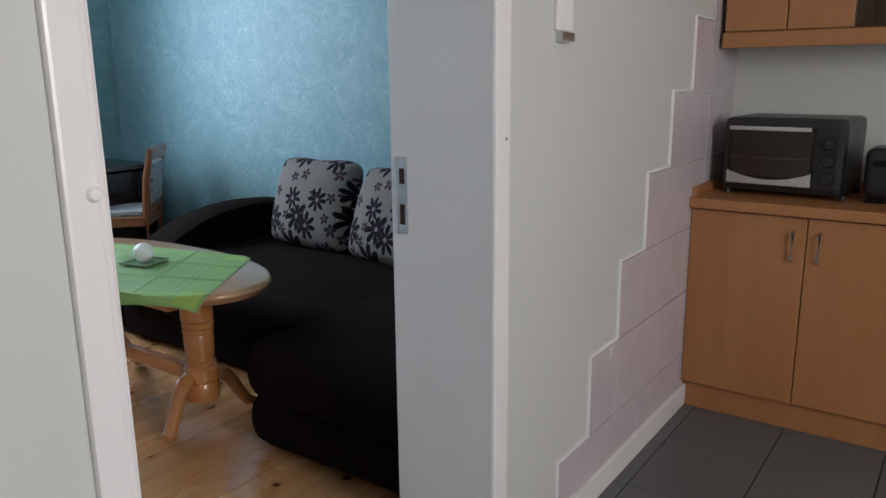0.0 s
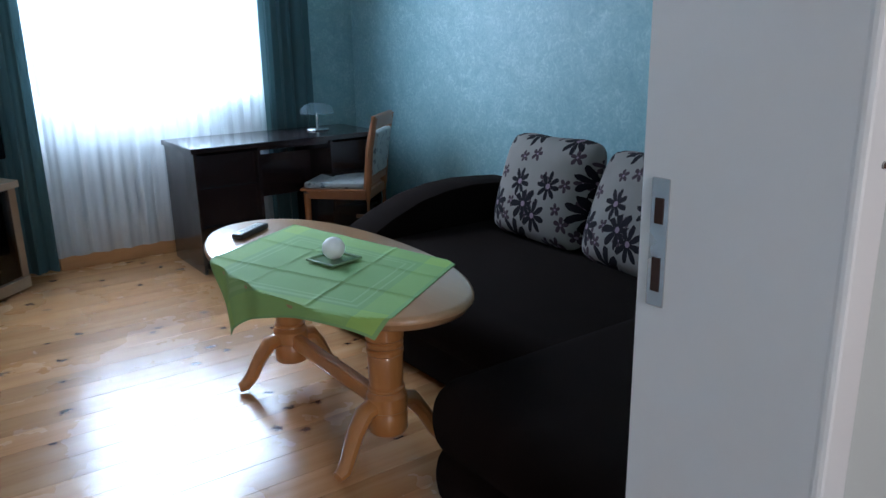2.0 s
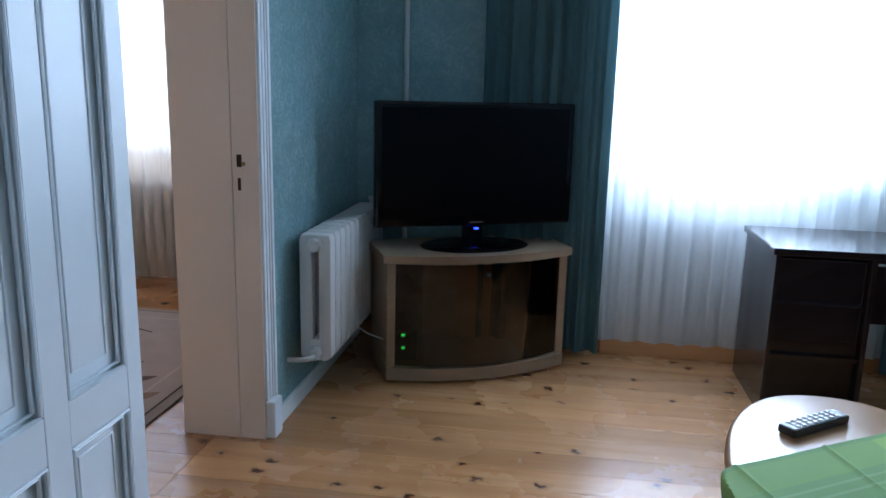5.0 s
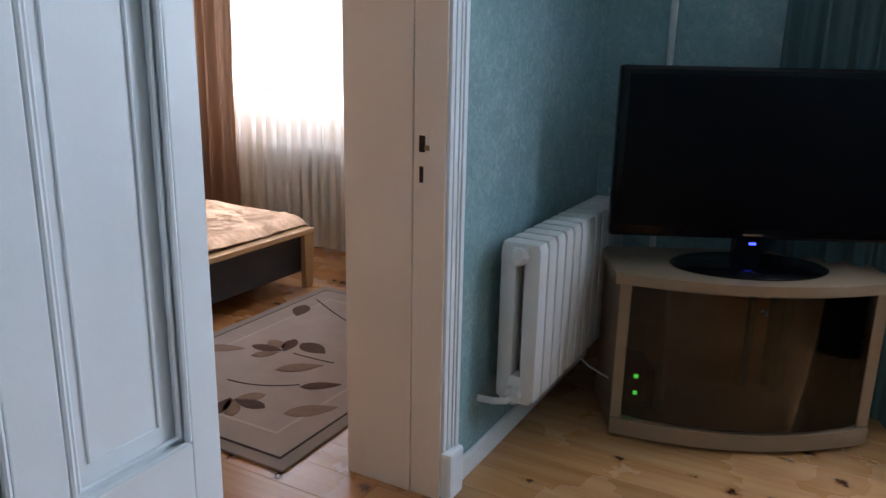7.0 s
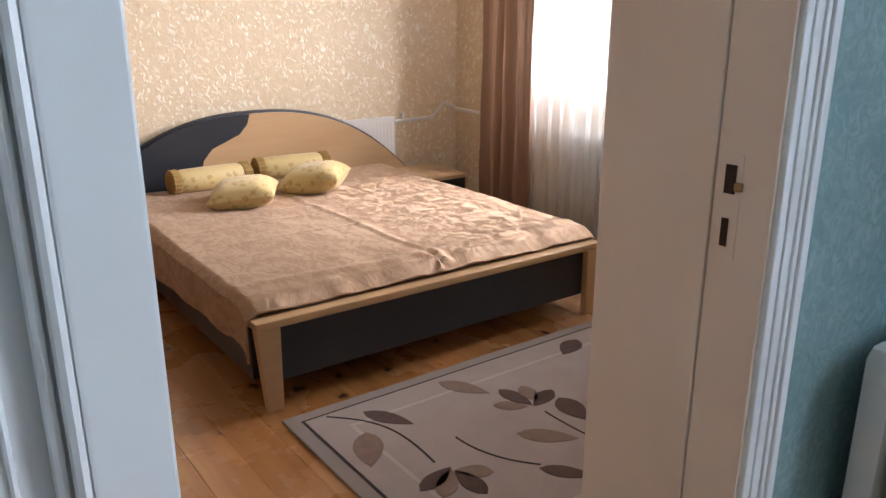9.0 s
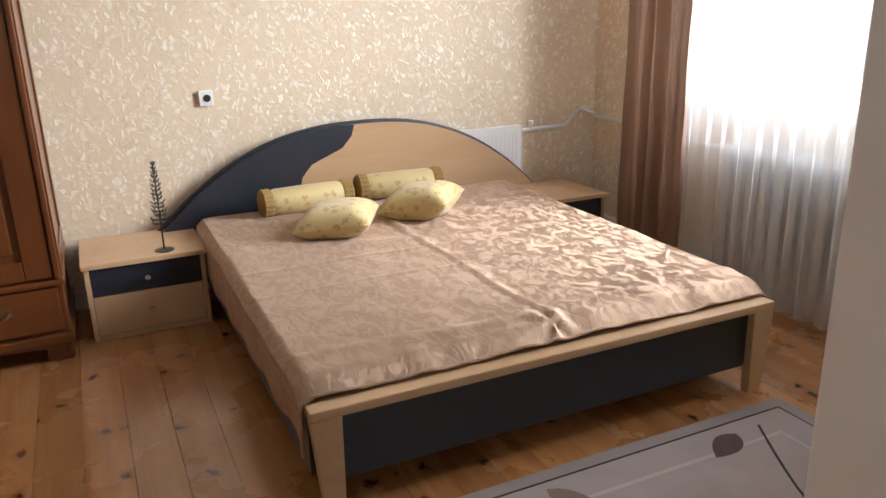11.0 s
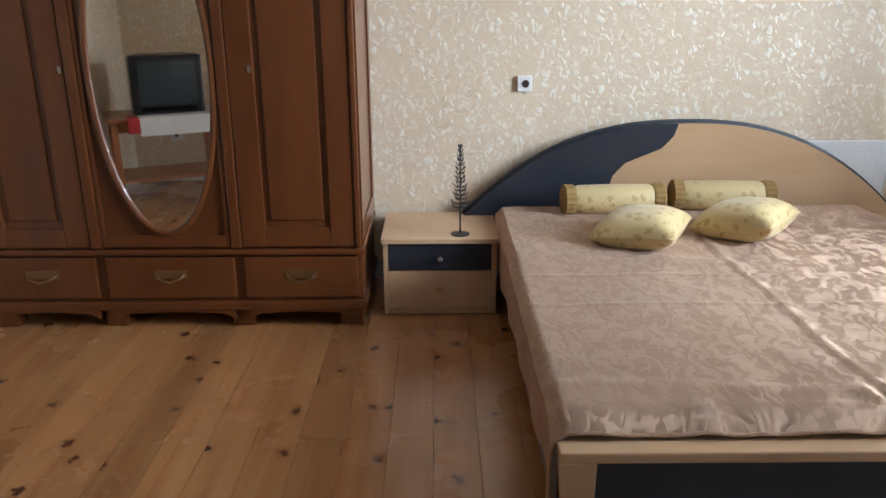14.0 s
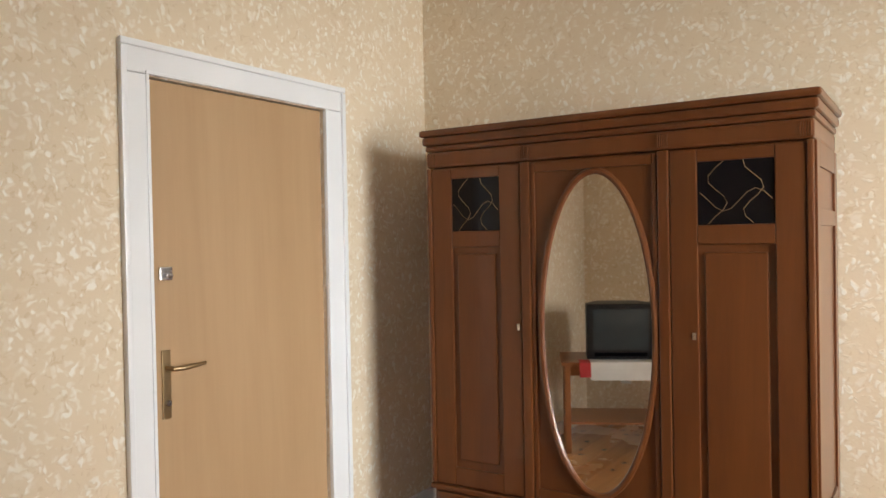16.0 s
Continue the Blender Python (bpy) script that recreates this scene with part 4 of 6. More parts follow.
def column_radiator(name, label, at, count, step, depth, z0, z1, off):
    """Cast radiator of flat sections, each of two columns with a slot between; local x along the wall, back at y = off."""
    r = thing(name, label, "radiator", at=at)
    w, c = step * 0.435, depth * 0.41
    bm = bmesh.new()
    for a, b in ((off, off + c), (off + depth - c, off + depth)):
        add_box(bm, -w, a, z0 + 0.012, w, b, z1 - 0.012, 0.016)
    add_box(bm, -w + 0.001, off + 0.004, z1 - 0.075, w - 0.001, off + depth - 0.004, z1, 0.016)
    add_box(bm, -w + 0.001, off + 0.012, z0, w - 0.001, off + depth - 0.012, z0 + 0.10, 0.016)
    add_box(bm, -step / 2, off + depth / 2 - 0.026, z1 - 0.068, step / 2, off + depth / 2 + 0.026, z1 - 0.016, 0.006)
    add_box(bm, -step / 2, off + depth / 2 - 0.026, z0 + 0.012, step / 2, off + depth / 2 + 0.026, z0 + 0.064, 0.006)
    first = part("section", bm, M_RADIATOR, r, "", True)
    first.location = (step / 2, 0, 0)
    for i in range(1, count):
        part("section", first.data, None, r).location = ((i + 0.5) * step, 0, 0)
    for z in (z0 + 0.036, z1 - 0.044):
        for x0, x1 in ((-0.020, 0.004), (count * step - 0.004, count * step + 0.020)):
            bm = lathe([(0.020, 0), (0.029, 0.005), (0.031, 0.02), (0.031, x1 - x0)], (x0, off + depth / 2, z), 8, Matrix.Rotation(radians(90), 4, "Y"))
            part("end_nut", bm, M_RADIATOR, r, "painted eight-sided nut")
    part("supply_pipe", tube([(-0.01, off + depth / 2, z0 + 0.03), (-0.035, off + depth / 2 - 0.01, z0 + 0.025), (-0.045, off + 0.02, z0 + 0.02), (-0.047, 0.005, z0 + 0.018)], 0.011, 10), M_RADIATOR, r, "", True)
    part("air_valve", lathe([(0.012, 0), (0.012, 0.03), (0.018, 0.032), (0.016, 0.05)], (count * step + 0.01, off + depth / 2, z1 - 0.02), 12), M_RADIATOR, r, "", True)
    for x in (step * 2, step * (count - 2)):
        part("wall_bracket", box(x - 0.01, 0.0, z0 + 0.11, x + 0.01, off + depth / 2, z0 + 0.13), M_RADIATOR, r)
    return r


column_radiator("radiator", "old white cast-iron column radiator hung on the wall", pose(-4.415, SY, 0, 0, 0, 180) @ Matrix.Diagonal((1, -1, 1, 1)), 12, 0.079, 0.14, 0.225, 0.775, 0.041)
radiator("radiator", "white radiator under the window behind voile", pose(WX - 0.165, 1.0, 0, 0, 0, 90) @ Matrix.Diagonal((1, -1, 1, 1)), 17, 0.068, 0.14, 0.60, 0.16)
radiator("radiator", "white radiator under the window behind voile", pose(BWX + 0.01, -3.06, 0, 0, 0, 90) @ Matrix.Diagonal((1, -1, 1, 1)), 15, 0.078, 0.15, 0.60, 0.13)
pp = setting(part("heating_pipe", tube([(WX + 0.035, -0.20, 0), (WX + 0.035, -0.20, CEIL)], 0.014, 10), M_HALLWALL, None, "", True), "thin painted heating riser in the corner", "pipe")

# ---- living room ----
# lcd television on a curved stand
DIR = 116.0
stand = thing("tv_stand", "oak laminate tv stand with a curved smoked glass door", "tv stand", at=pose(-5.105, 0.215, 0, 0, 0, DIR - 180))


def bow(w, d0, d1, k=20):
    """Plan outline, straight at the back and bowed in front; front is +y."""
    return [(-w / 2, d0)] + [(w / 2, d0)] + [(w / 2 - w * i / k, d1 - (d1 - 0.0) * 0.42 * (2 * i / k - 1) ** 2 * (1 if d1 > 0 else 0)) for i in range(k + 1)]


part("top", prism(bow(0.95, -0.24, 0.235), 0.585, 0.622, bev=0.008), M_TVST, stand)
part("base", prism(bow(0.915, -0.23, 0.225), 0.015, 0.075, bev=0.006), M_TVST, stand)
part("back_panel", box(-0.44, -0.225, 0.075, 0.44, -0.21, 0.585), M_TVST, stand)
for s in (-1, 1):
    part("side_post", box(s * 0.437 - 0.02, -0.22, 0.075, s * 0.437 + 0.02, 0.125, 0.585, bev=0.004), M_TVST, stand)
    part("divider", box(s * 0.27 - 0.008, -0.205, 0.075, s * 0.27 + 0.008, 0.10, 0.585), M_TVST, stand)
    part("shelf", box(min(s * 0.28, s * 0.416), -0.205, 0.43, max(s * 0.28, s * 0.416), 0.10, 0.445), M_TVST, stand)
fw = 0.83
part("glass_door", sheet(lambda u, v: ((u - 0.5) * fw, 0.222 - 0.1 * (2 * u - 1) ** 2, 0.085 + 0.49 * v), 20, 2, 0.005), M_TINT, stand, "smoked glass door", True)
part("knob", lathe([(0.008, 0), (0.012, 0.012), (0.005, 0.016)], (0.0, 0.226, 0.53), 12, Matrix.Rotation(radians(-90), 4, "X")), M_BLACK, stand)
box_a = thing("set_top_box", "slim black box with green lights in the stand", "set-top box", at=pose(-5.105, 0.215, 0, 0, 0, DIR - 180))
part("body", box(0.29, -0.15, 0.08, 0.41, 0.06, 0.23, bev=0.004), M_BLACK, box_a)
for zz in (0.138, 0.203):
    for k in range(2):
        part("display", box(0.352, 0.0602, zz + 0.008 * k, 0.368, 0.062, zz + 0.0035 + 0.008 * k), M_GREENLED, box_a, "green lit digits")

tvm = pose(-5.115, 0.2205, 0, 0, 0, DIR - 180)
tv = thing("television", "large black flat screen television on its stand", "television", at=tvm)
part("casing", box(-0.5, -0.035, 0.725, 0.5, 0.022, 1.315, bev=0.012), M_GLOSSBLACK, tv)
part("screen", box(-0.47, 0.018, 0.765, 0.47, 0.0245, 1.287, bev=0.001), M_SCREEN, tv, "dark switched-off screen")
part("back_cover", box(-0.36, -0.085, 0.80, 0.36, -0.034, 1.22, bev=0.02), M_BLACK, tv)
part("neck", box(-0.05, -0.05, 0.632, 0.05, -0.02, 0.74, bev=0.008), M_GLOSSBLACK, tv)
bm = lathe([(0.27, 0), (0.275, 0.006), (0.26, 0.013), (0.05, 0.018)], (0, 0.02, 0.6225), 40)
bm.transform(Matrix.Diagonal((1, 0.62, 1, 1)))
part("foot", bm, M_GLOSSBLACK, tv, "oval gloss black foot", True)
part("power_light", box(-0.012, 0.026, 0.708, 0.012, 0.03, 0.716, bev=0.001), M_BLUELED, tv, "small blue light")
part("badge", box(-0.035, 0.0225, 0.738, 0.035, 0.0235, 0.746), M_CHROME, tv)

# Added block on the sill: stands for the building seen out through the glass.
sb = thing("sill_box", "pale block standing for the building outside the window", "box")
part("body", box(WX - 0.16, 1.90, 0.942, WX - 0.05, 2.24, 1.01, bev=0.006), M_OUTSIDE, sb)

cbl = thing("cable", "thin white cable with a slim plug strip beside the stand", "cable")
part("lead", tube([(-4.94, -0.315, 0.215), (-4.90, -0.265, 0.203), (-4.875, -0.21, 0.196), (-4.856, -0.155, 0.188)], 0.0035, 6), M_PLASTIC, cbl, "", True)
part("plug", box(-4.868, -0.168, 0.16, -4.848, -0.145, 0.31, bev=0.005), M_PLASTIC, cbl, "slim white plug strip")

# desk along the window wall
dk = thing("desk", "dark wenge laminate writing desk with two side bays", "desk")
part("desktop", box(-5.335, 1.53, 0.722, -4.775, 2.80, 0.752, bev=0.003), M_DESK, dk)
for ya, yb in ((1.545, 1.565), (1.93, 1.95), (2.42, 2.44), (2.765, 2.785)):
    part("side_panel", box(-5.325, ya, 0.0, -4.79, yb, 0.72, bev=0.002), M_DESK, dk)
for ya, yb in ((1.566, 1.929), (2.441, 2.764)):
    for zz in (0.03, 0.26, 0.49):
        part("shelf", box(-5.31, ya, zz, -4.80, yb, zz + 0.018), M_DESK, dk)
    part("back_panel", box(-5.325, ya, 0.02, -5.312, yb, 0.72), M_DESK, dk)
    # Added panel closes the open bay, standing for the dark shade inside.
    part("cupboard_door", box(-4.845, ya + 0.002, 0.05, -4.828, yb - 0.002, 0.70, bev=0.002), M_DESK, dk, "dark panel put in for the shade of the open bay")
part("modesty_panel", box(-5.10, 1.951, 0.36, -5.085, 2.419, 0.632), M_DESK, dk)
part("top_rail", box(-4.83, 1.951, 0.70, -4.81, 2.419, 0.7215), M_DESK, dk)

lampd = thing("desk_lamp", "desk lamp with a pale glass mushroom shade", "lamp", at=pose(-5.11, 2.50, 0.752) @ Matrix.Scale(0.88, 4))
part("base", lathe([(0.085, 0), (0.088, 0.006), (0.08, 0.014), (0.02, 0.02)], seg=28), M_CHROME, lampd, "", True)
part("stem", lathe([(0.010, 0), (0.008, 0.05), (0.012, 0.07), (0.008, 0.09), (0.008, 0.12)], (0, 0, 0.018), 12), M_CHROME, lampd, "", True)
part("shade", lathe([(0.125, 0), (0.13, 0.008), (0.12, 0.035), (0.09, 0.06), (0.045, 0.075), (0.012, 0.08)], (0, 0, 0.125), 32), M_LAMPGLASS, lampd, "pale glass dome shade", True)

# chair at the desk, its back to the wall
ch = thing("dining_chair", "brown wooden chair with a blue floral seat", "chair", at=pose(-4.712, 2.47, 0, 0, 0, CHAIR_ANGLE))


for s in (-1, 1):
    part("leg", tube([(s * 0.185, -0.19, 0), (s * 0.185, -0.19, 0.42)], [0.018, 0.022], 8), M_CHAIRWOOD, ch)
    part("stile", tube([(s * 0.185, 0.235, 0), (s * 0.185, 0.205, 0.25), (s * 0.185, 0.20, 0.45), (s * 0.188, 0.225, 0.70), (s * 0.19, 0.265, 0.885)], [0.017, 0.02, 0.022, 0.02, 0.017], 8, 1.2), M_CHAIRWOOD, ch)
    part("side_rail", box(s * 0.185 - 0.011, -0.175, 0.385, s * 0.185 + 0.011, 0.19, 0.435, bev=0.004), M_CHAIRWOOD, ch)
    part("stretcher", box(s * 0.185 - 0.008, -0.175, 0.18, s * 0.185 + 0.008, 0.20, 0.205, bev=0.004), M_CHAIRWOOD, ch)
part("front_rail", box(-0.17, -0.20, 0.385, 0.17, -0.18, 0.435, bev=0.004), M_CHAIRWOOD, ch)
part("back_rail", box(-0.17, 0.19, 0.385, 0.17, 0.212, 0.435, bev=0.004), M_CHAIRWOOD, ch)
part("seat", box(-0.215, -0.225, 0.435, 0.215, 0.195, 0.452, bev=0.008), M_CHAIRWOOD, ch)
part("seat_pad", box(-0.195, -0.205, 0.45, 0.195, 0.175, 0.487, bev=0.017), M_SEATCLOTH, ch, "blue floral seat pad")
part("top_rail", box(-0.205, 0.245, 0.81, 0.205, 0.275, 0.895, bev=0.010), M_CHAIRWOOD, ch)
part("back_pad", box(-0.165, 0.205, 0.53, 0.165, 0.245, 0.80, bev=0.016, turn=Matrix.Translation((0, 0.236, 0.665)) @ Matrix.Rotation(radians(-9), 4, "X") @ Matrix.Translation((0, -0.225, -0.665))), M_SEATCLOTH, ch, "floral upholstered back pad")
part("lower_rail", box(-0.17, 0.205, 0.48, 0.17, 0.225, 0.52, bev=0.004), M_CHAIRWOOD, ch)

# oval pedestal table
TC, TURN_T, ROUND = (-2.799, 1.324), 0.0, 2.25
tb = thing("coffee_table", "oval wooden pedestal table on two turned columns", "table", at=pose(TC[0], TC[1], 0, 0, 0, TURN_T))
A, B = 0.709, 0.330
ell = lambda a, b, k=56: [(a * math.cos(2 * math.pi * i / k), b * math.sin(2 * math.pi * i / k)) for i in range(k)]
oval = lambda a, b, k: [(a * math.copysign(abs(x) ** (2 / ROUND), x), b * math.copysign(abs(y) ** (2 / ROUND), y)) for x, y in ell(1, 1, k)]
bm = bmesh.new()
rings = []
for ra, z in ((0.90, 0.555), (0.945, 0.560), (0.97, 0.572), (1.0, 0.583), (1.0, 0.592), (0.985, 0.600), (0.955, 0.604)):
    rings.append([bm.verts.new((x, y, z)) for x, y in oval(A - (1 - ra) * B, B * ra, 64)])
for p, q in zip(rings, rings[1:]):
    for i in range(64):
        bm.faces.new((p[i], p[(i + 1) % 64], q[(i + 1) % 64], q[i]))
bm.faces.new(rings[0][::-1]), bm.faces.new(rings[-1])
part("tabletop", bm, M_TABLETOP, tb, "oval top with a moulded edge", True)
part("apron", box(-0.37, -0.15, 0.50, 0.43, 0.15, 0.556, bev=0.006), M_TABLEWOOD, tb)
COL = [(0.060, 0), (0.066, 0.008), (0.066, 0.062), (0.060, 0.070), (0.060, 0.076), (0.067, 0.082), (0.067, 0.128), (0.060, 0.136), (0.054, 0.142), (0.060, 0.148), (0.060, 0.156), (0.053, 0.162), (0.056, 0.20), (0.058, 0.262), (0.054, 0.270), (0.060, 0.276), (0.060, 0.288), (0.053, 0.294), (0.060, 0.300), (0.060, 0.312), (0.053, 0.318), (0.062, 0.326), (0.062, 0.40)]
for s in (-1, 1):
    part("column", lathe(COL, (0.028 + s * 0.36, 0, 0.105), 28), M_TABLEWOOD, tb, "turned column", True)
    for t in (-1, 1):
        fx = 0.028 + s * 0.36
        pts = [(fx, t * 0.05, 0.20), (fx + s * 0.006, t * 0.09, 0.19), (fx + s * 0.015, t * 0.13, 0.135), (fx + s * 0.025, t * 0.165, 0.065), (fx + s * 0.035, t * 0.19, 0.03), (fx + s * 0.04, t * 0.215, 0.024)]
        part("foot", tube(pts, [0.03, 0.03, 0.026, 0.024, 0.023, 0.018], 10, 1.2, up=(1, 0, 0)), M_TABLEWOOD, tb, "curved foot", True)
part("stretcher", box(-0.29, -0.02, 0.165, 0.345, 0.02, 0.225, bev=0.012), M_TABLEWOOD, tb)


# tablecloth lying askew, its corners hanging over the edge
def cloth_point(u, v):
    w = (0.88, 0.72)
    cs = ((-3.31, 1.455), (-2.446, 1.645), (-2.10, 1.13), (-2.875, 0.76))
    ws = ((1 - u) * (1 - v), u * (1 - v), u * v, (1 - u) * v)
    gx, gy = (sum(k * c[i] for k, c in zip(ws, cs)) - TC[i] for i in (0, 1))
    ca, sa = math.cos(radians(TURN_T)), math.sin(radians(TURN_T))
    x, y = gx * ca + gy * sa, gy * ca - gx * sa
    k = (abs(x / A) ** ROUND + abs(y / B) ** ROUND) ** (1 / ROUND)
    crease = 0.0045 * (max(math.exp(-(((u - c) * w[0]) / 0.005) ** 2) for c in (0.34, 0.67)) + math.exp(-(((v - 0.30) * w[1]) / 0.005) ** 2) + math.exp(-(((v - 0.62) * w[1]) / 0.005) ** 2))
    z = 0.6065 + crease + 0.0012 * noise.noise((x * 9, y * 9, 0))
    if k > 1.0:
        ex, ey = x / k, y / k
        over = math.hypot(x - ex, y - ey)
        out = 0.006 + 0.02 * over + 0.007 * math.sin(11 * math.atan2(y, x))
        d = Vector((ex / A**2, ey / B**2, 0)).normalized()
        x, y = ex + d.x * min(over, out), ey + d.y * min(over, out)
        z = 0.6065 - max(0, over * 0.97 - 0.006)
    return (TC[0] + x * ca - y * sa, TC[1] + x * sa + y * ca, z)


tc = thing("tablecloth", "creased lime green square tablecloth with paler bands", "tablecloth")


def weave(u, v):
    """Plain middle, a paler border, brighter squares where two borders cross, and a thin pale line."""
    du, dv = min(u, 1 - u), min(v, 1 - v)
    if min(du, dv) < 0.015:
        return 0
    if du < 0.13 and dv < 0.13:
        return 2
    if min(du, dv) < 0.13:
        return 1
    return 3 if 0.155 < min(du, dv) < 0.166 or 0.19 < min(du, dv) < 0.20 else 0


part("cloth", sheet(cloth_point, 110, 100, 0.0025, weave), [M_GREEN, M_GREENBAND, M_GREENCORNER, M_GREENLINE], tc, "", True)
TOPZ = 0.6095
dish = thing("candle_dish", "square moss green dish with a raised rim", "dish", at=pose(-2.724, 1.325, TOPZ, 0, 0, 14) @ Matrix.Scale(0.80, 4))
bm = bmesh.new()
add_box(bm, -0.075, -0.075, 0, 0.075, 0.075, 0.006, 0.002)
for s in (-1, 1):
    add_box(bm, -0.085, s * 0.08 - 0.006, 0.004, 0.085, s * 0.08 + 0.006, 0.014, 0.003)
    add_box(bm, s * 0.08 - 0.006, -0.074, 0.004, s * 0.08 + 0.006, 0.074, 0.0138, 0.003)
part("plate", bm, M_DISHGREEN, dish)
cd = thing("candle", "round white ball candle on the dish", "candle", at=pose(-2.724, 1.325, TOPZ + 0.005) @ Matrix.Scale(0.84, 4))
part("wax", lathe([(0.012 if z in (0, 12) else 0.047 * math.sin(math.pi * (z + 0.9) / 13.8), 0.046 * (1 - math.cos(math.pi * (z + 0.9) / 13.8))) for z in range(13)], seg=28), M_CANDLE, cd, "", True)
rm = thing("remote_control", "black remote control lying on the table", "remote", at=pose(-3.285, 1.256, 0.6045, 0, 0, REMOTE_ANGLE))
part("body", box(-0.10, -0.024, 0, 0.10, 0.024, 0.022, bev=0.006), M_BLACK, rm)
bm = bmesh.new()
for i in range(8):
    for j in range(3):
        add_box(bm, -0.08 + i * 0.02, -0.016 + j * 0.013, 0.0215, -0.07 + i * 0.02, -0.007 + j * 0.013, 0.0245, 0.001)
part("buttons", bm, M_RADIATOR, rm, "pale buttons")

# corner sofa
sf = thing("corner_sofa", "dark brown microfibre corner sofa with a chaise", "sofa")


def soft_box(x0, y0, z0, x1, y1, z1, r, seg=3):
    bm = bmesh.new()
    vs = bmesh.ops.create_cube(bm, size=1, matrix=Matrix.LocRotScale(((x0 + x1) / 2, (y0 + y1) / 2, (z0 + z1) / 2), None, (x1 - x0, y1 - y0, z1 - z0)))["verts"]
    bmesh.ops.bevel(bm, geom=bm.edges[:], offset=r, segments=seg + 2, affect="EDGES", profile=0.5)
    return bm


part("base", soft_box(-3.62, 1.74, 0.02, -1.20, 2.98, 0.22, 0.04), M_SOFA, sf, "", True)
part("seat", soft_box(-3.62, 1.70, 0.17, -2.0, 2.82, 0.385, 0.08), M_SOFA, sf, "", True)
part("chaise_base", soft_box(-2.095, 1.245, 0.02, -1.21, 2.0, 0.24, 0.095), M_SOFA, sf, "bulging chaise base", True)
part("chaise_seat", soft_box(-2.085, 1.225, 0.20, -1.205, 2.82, 0.44, 0.105), M_SOFA, sf, "bulging chaise seat", True)
part("backrest", soft_box(-3.40, 2.74, 0.20, -1.20, 2.99, 0.62, 0.07), M_SOFA, sf, "", True)
arm = [(-0.62, 0.0), (0.60, 0.0), (0.60, 0.55), (0.42, 0.565), (0.25, 0.575), (0.08, 0.565), (-0.10, 0.53), (-0.28, 0.46), (-0.45, 0.37), (-0.57, 0.29), (-0.62, 0.24)]
bm = prism(arm, 0.0, 0.26, Matrix(((0, 0, 1, -3.84), (1, 0, 0, 2.385), (0, 1, 0, 0.02), (0, 0, 0, 1))), bev=0.05)
part("armrest", bm, M_SOFA, sf, "sweeping curved armrest", True)


def cushion(name, label, x, y, z, w, h, t, rx, rz, mat, group, slump=0.0):
    c = thing(name, label, name, group, pose(x, y, z, rx, 0, rz))
    part("cover", pillow_shape(w, h, t, slump=slump), mat, c, "", True)
    return c


cushion("cushion", "large off-white cushion with dark violet flowers", -3.07, 2.66, 0.635, 0.66, 0.54, 0.22, 72, -2, M_FLORAL, "floral cushions", 0.13)
cushion("cushion", "large off-white cushion with dark violet flowers", -2.45, 2.63, 0.62, 0.64, 0.54, 0.22, 68, -7, M_FLORAL, "floral cushions", 0.13)

# ---- bedroom ----
bed = thing("double_bed", "beech and anthracite double bed with an arched headboard", "bed")
XL, XR, YF, YH = -5.65, -3.95, -2.16, -4.20
part("foot_rail", box(XL, YF - 0.09, 0.315, XR, YF, 0.345, bev=0.006), M_BEDBEECH, bed, "beech foot rail")
part("foot_board", box(XL + 0.09, YF - 0.06, 0.10, XR - 0.09, YF - 0.03, 0.314, bev=0.003), M_SLATE, bed, "anthracite foot board")
for xx, s in ((XL + 0.045, 1), (XR - 0.045, -1)):
    poly = [(-0.018, 0.0), (0.04, 0.0), (0.045, 0.3145), (-0.045, 0.3145)]
    part("leg", prism([(s * a, b) for a, b in poly][::s], 0.008, 0.045, Matrix(((1, 0, 0, xx), (0, 0, 1, YF - 0.046), (0, 1, 0, 0), (0, 0, 0, 1))), bev=0.004), M_BEDBEECH, bed, "tapered beech leg")
for xx in (XL + 0.012, XR - 0.042):
    part("side_rail", box(xx, YH, 0.10, xx + 0.03, YF - 0.0905, 0.314, bev=0.003), M_SLATE, bed, "anthracite side rail")
HC, HW, HZ = -4.84, 1.105, 0.797


def arch(x):
    return 0.30 + (HZ - 0.30) * max(0.0, 1 - abs((x - HC) / HW) ** 2.4)


def wave(t):
    """The curved border between the dark and the beech field, t from bottom to top."""
    return float(np.interp(0.12 + 0.685 * t, (0.12, 0.53, 0.60, 0.627, 0.657, 0.688, 0.735, 0.80), (-4.44, -4.484, -4.505, -4.536, -4.615, -4.718, -4.77, -4.792)))


def head_field(x0f, x1f, ya, yb):
    bm = bmesh.new()
    n, k = 40, 12
    fr = [[None] * (k + 1) for _ in range(n + 1)]
    for i in range(n + 1):
        for j in range(k + 1):
            v = j / k
            xa, xb = x0f(v), x1f(v)
            x = xa + (xb - xa) * i / n
            z = 0.12 + (arch(x) - 0.12) * v
            fr[i][j] = bm.verts.new((x, yb, z))
    for i in range(n):
        for j in range(k):
            bm.faces.new((fr[i][j], fr[i + 1][j], fr[i + 1][j + 1], fr[i][j + 1]))
    bmesh.ops.recalc_face_normals(bm, faces=bm.faces)
    bmesh.ops.solidify(bm, geom=bm.faces[:], thickness=abs(yb - ya))
    return bm


part("headboard", head_field(lambda v: wave(v) - 0.0, lambda v: HC - HW + 0.004, YH - 0.03, YH), M_BEDBEECH, bed, "beech headboard field")
part("headboard", head_field(lambda v: HC + HW - 0.004, lambda v: wave(v) + 0.0, YH - 0.03, YH + 0.002), M_SLATE, bed, "anthracite headboard field")
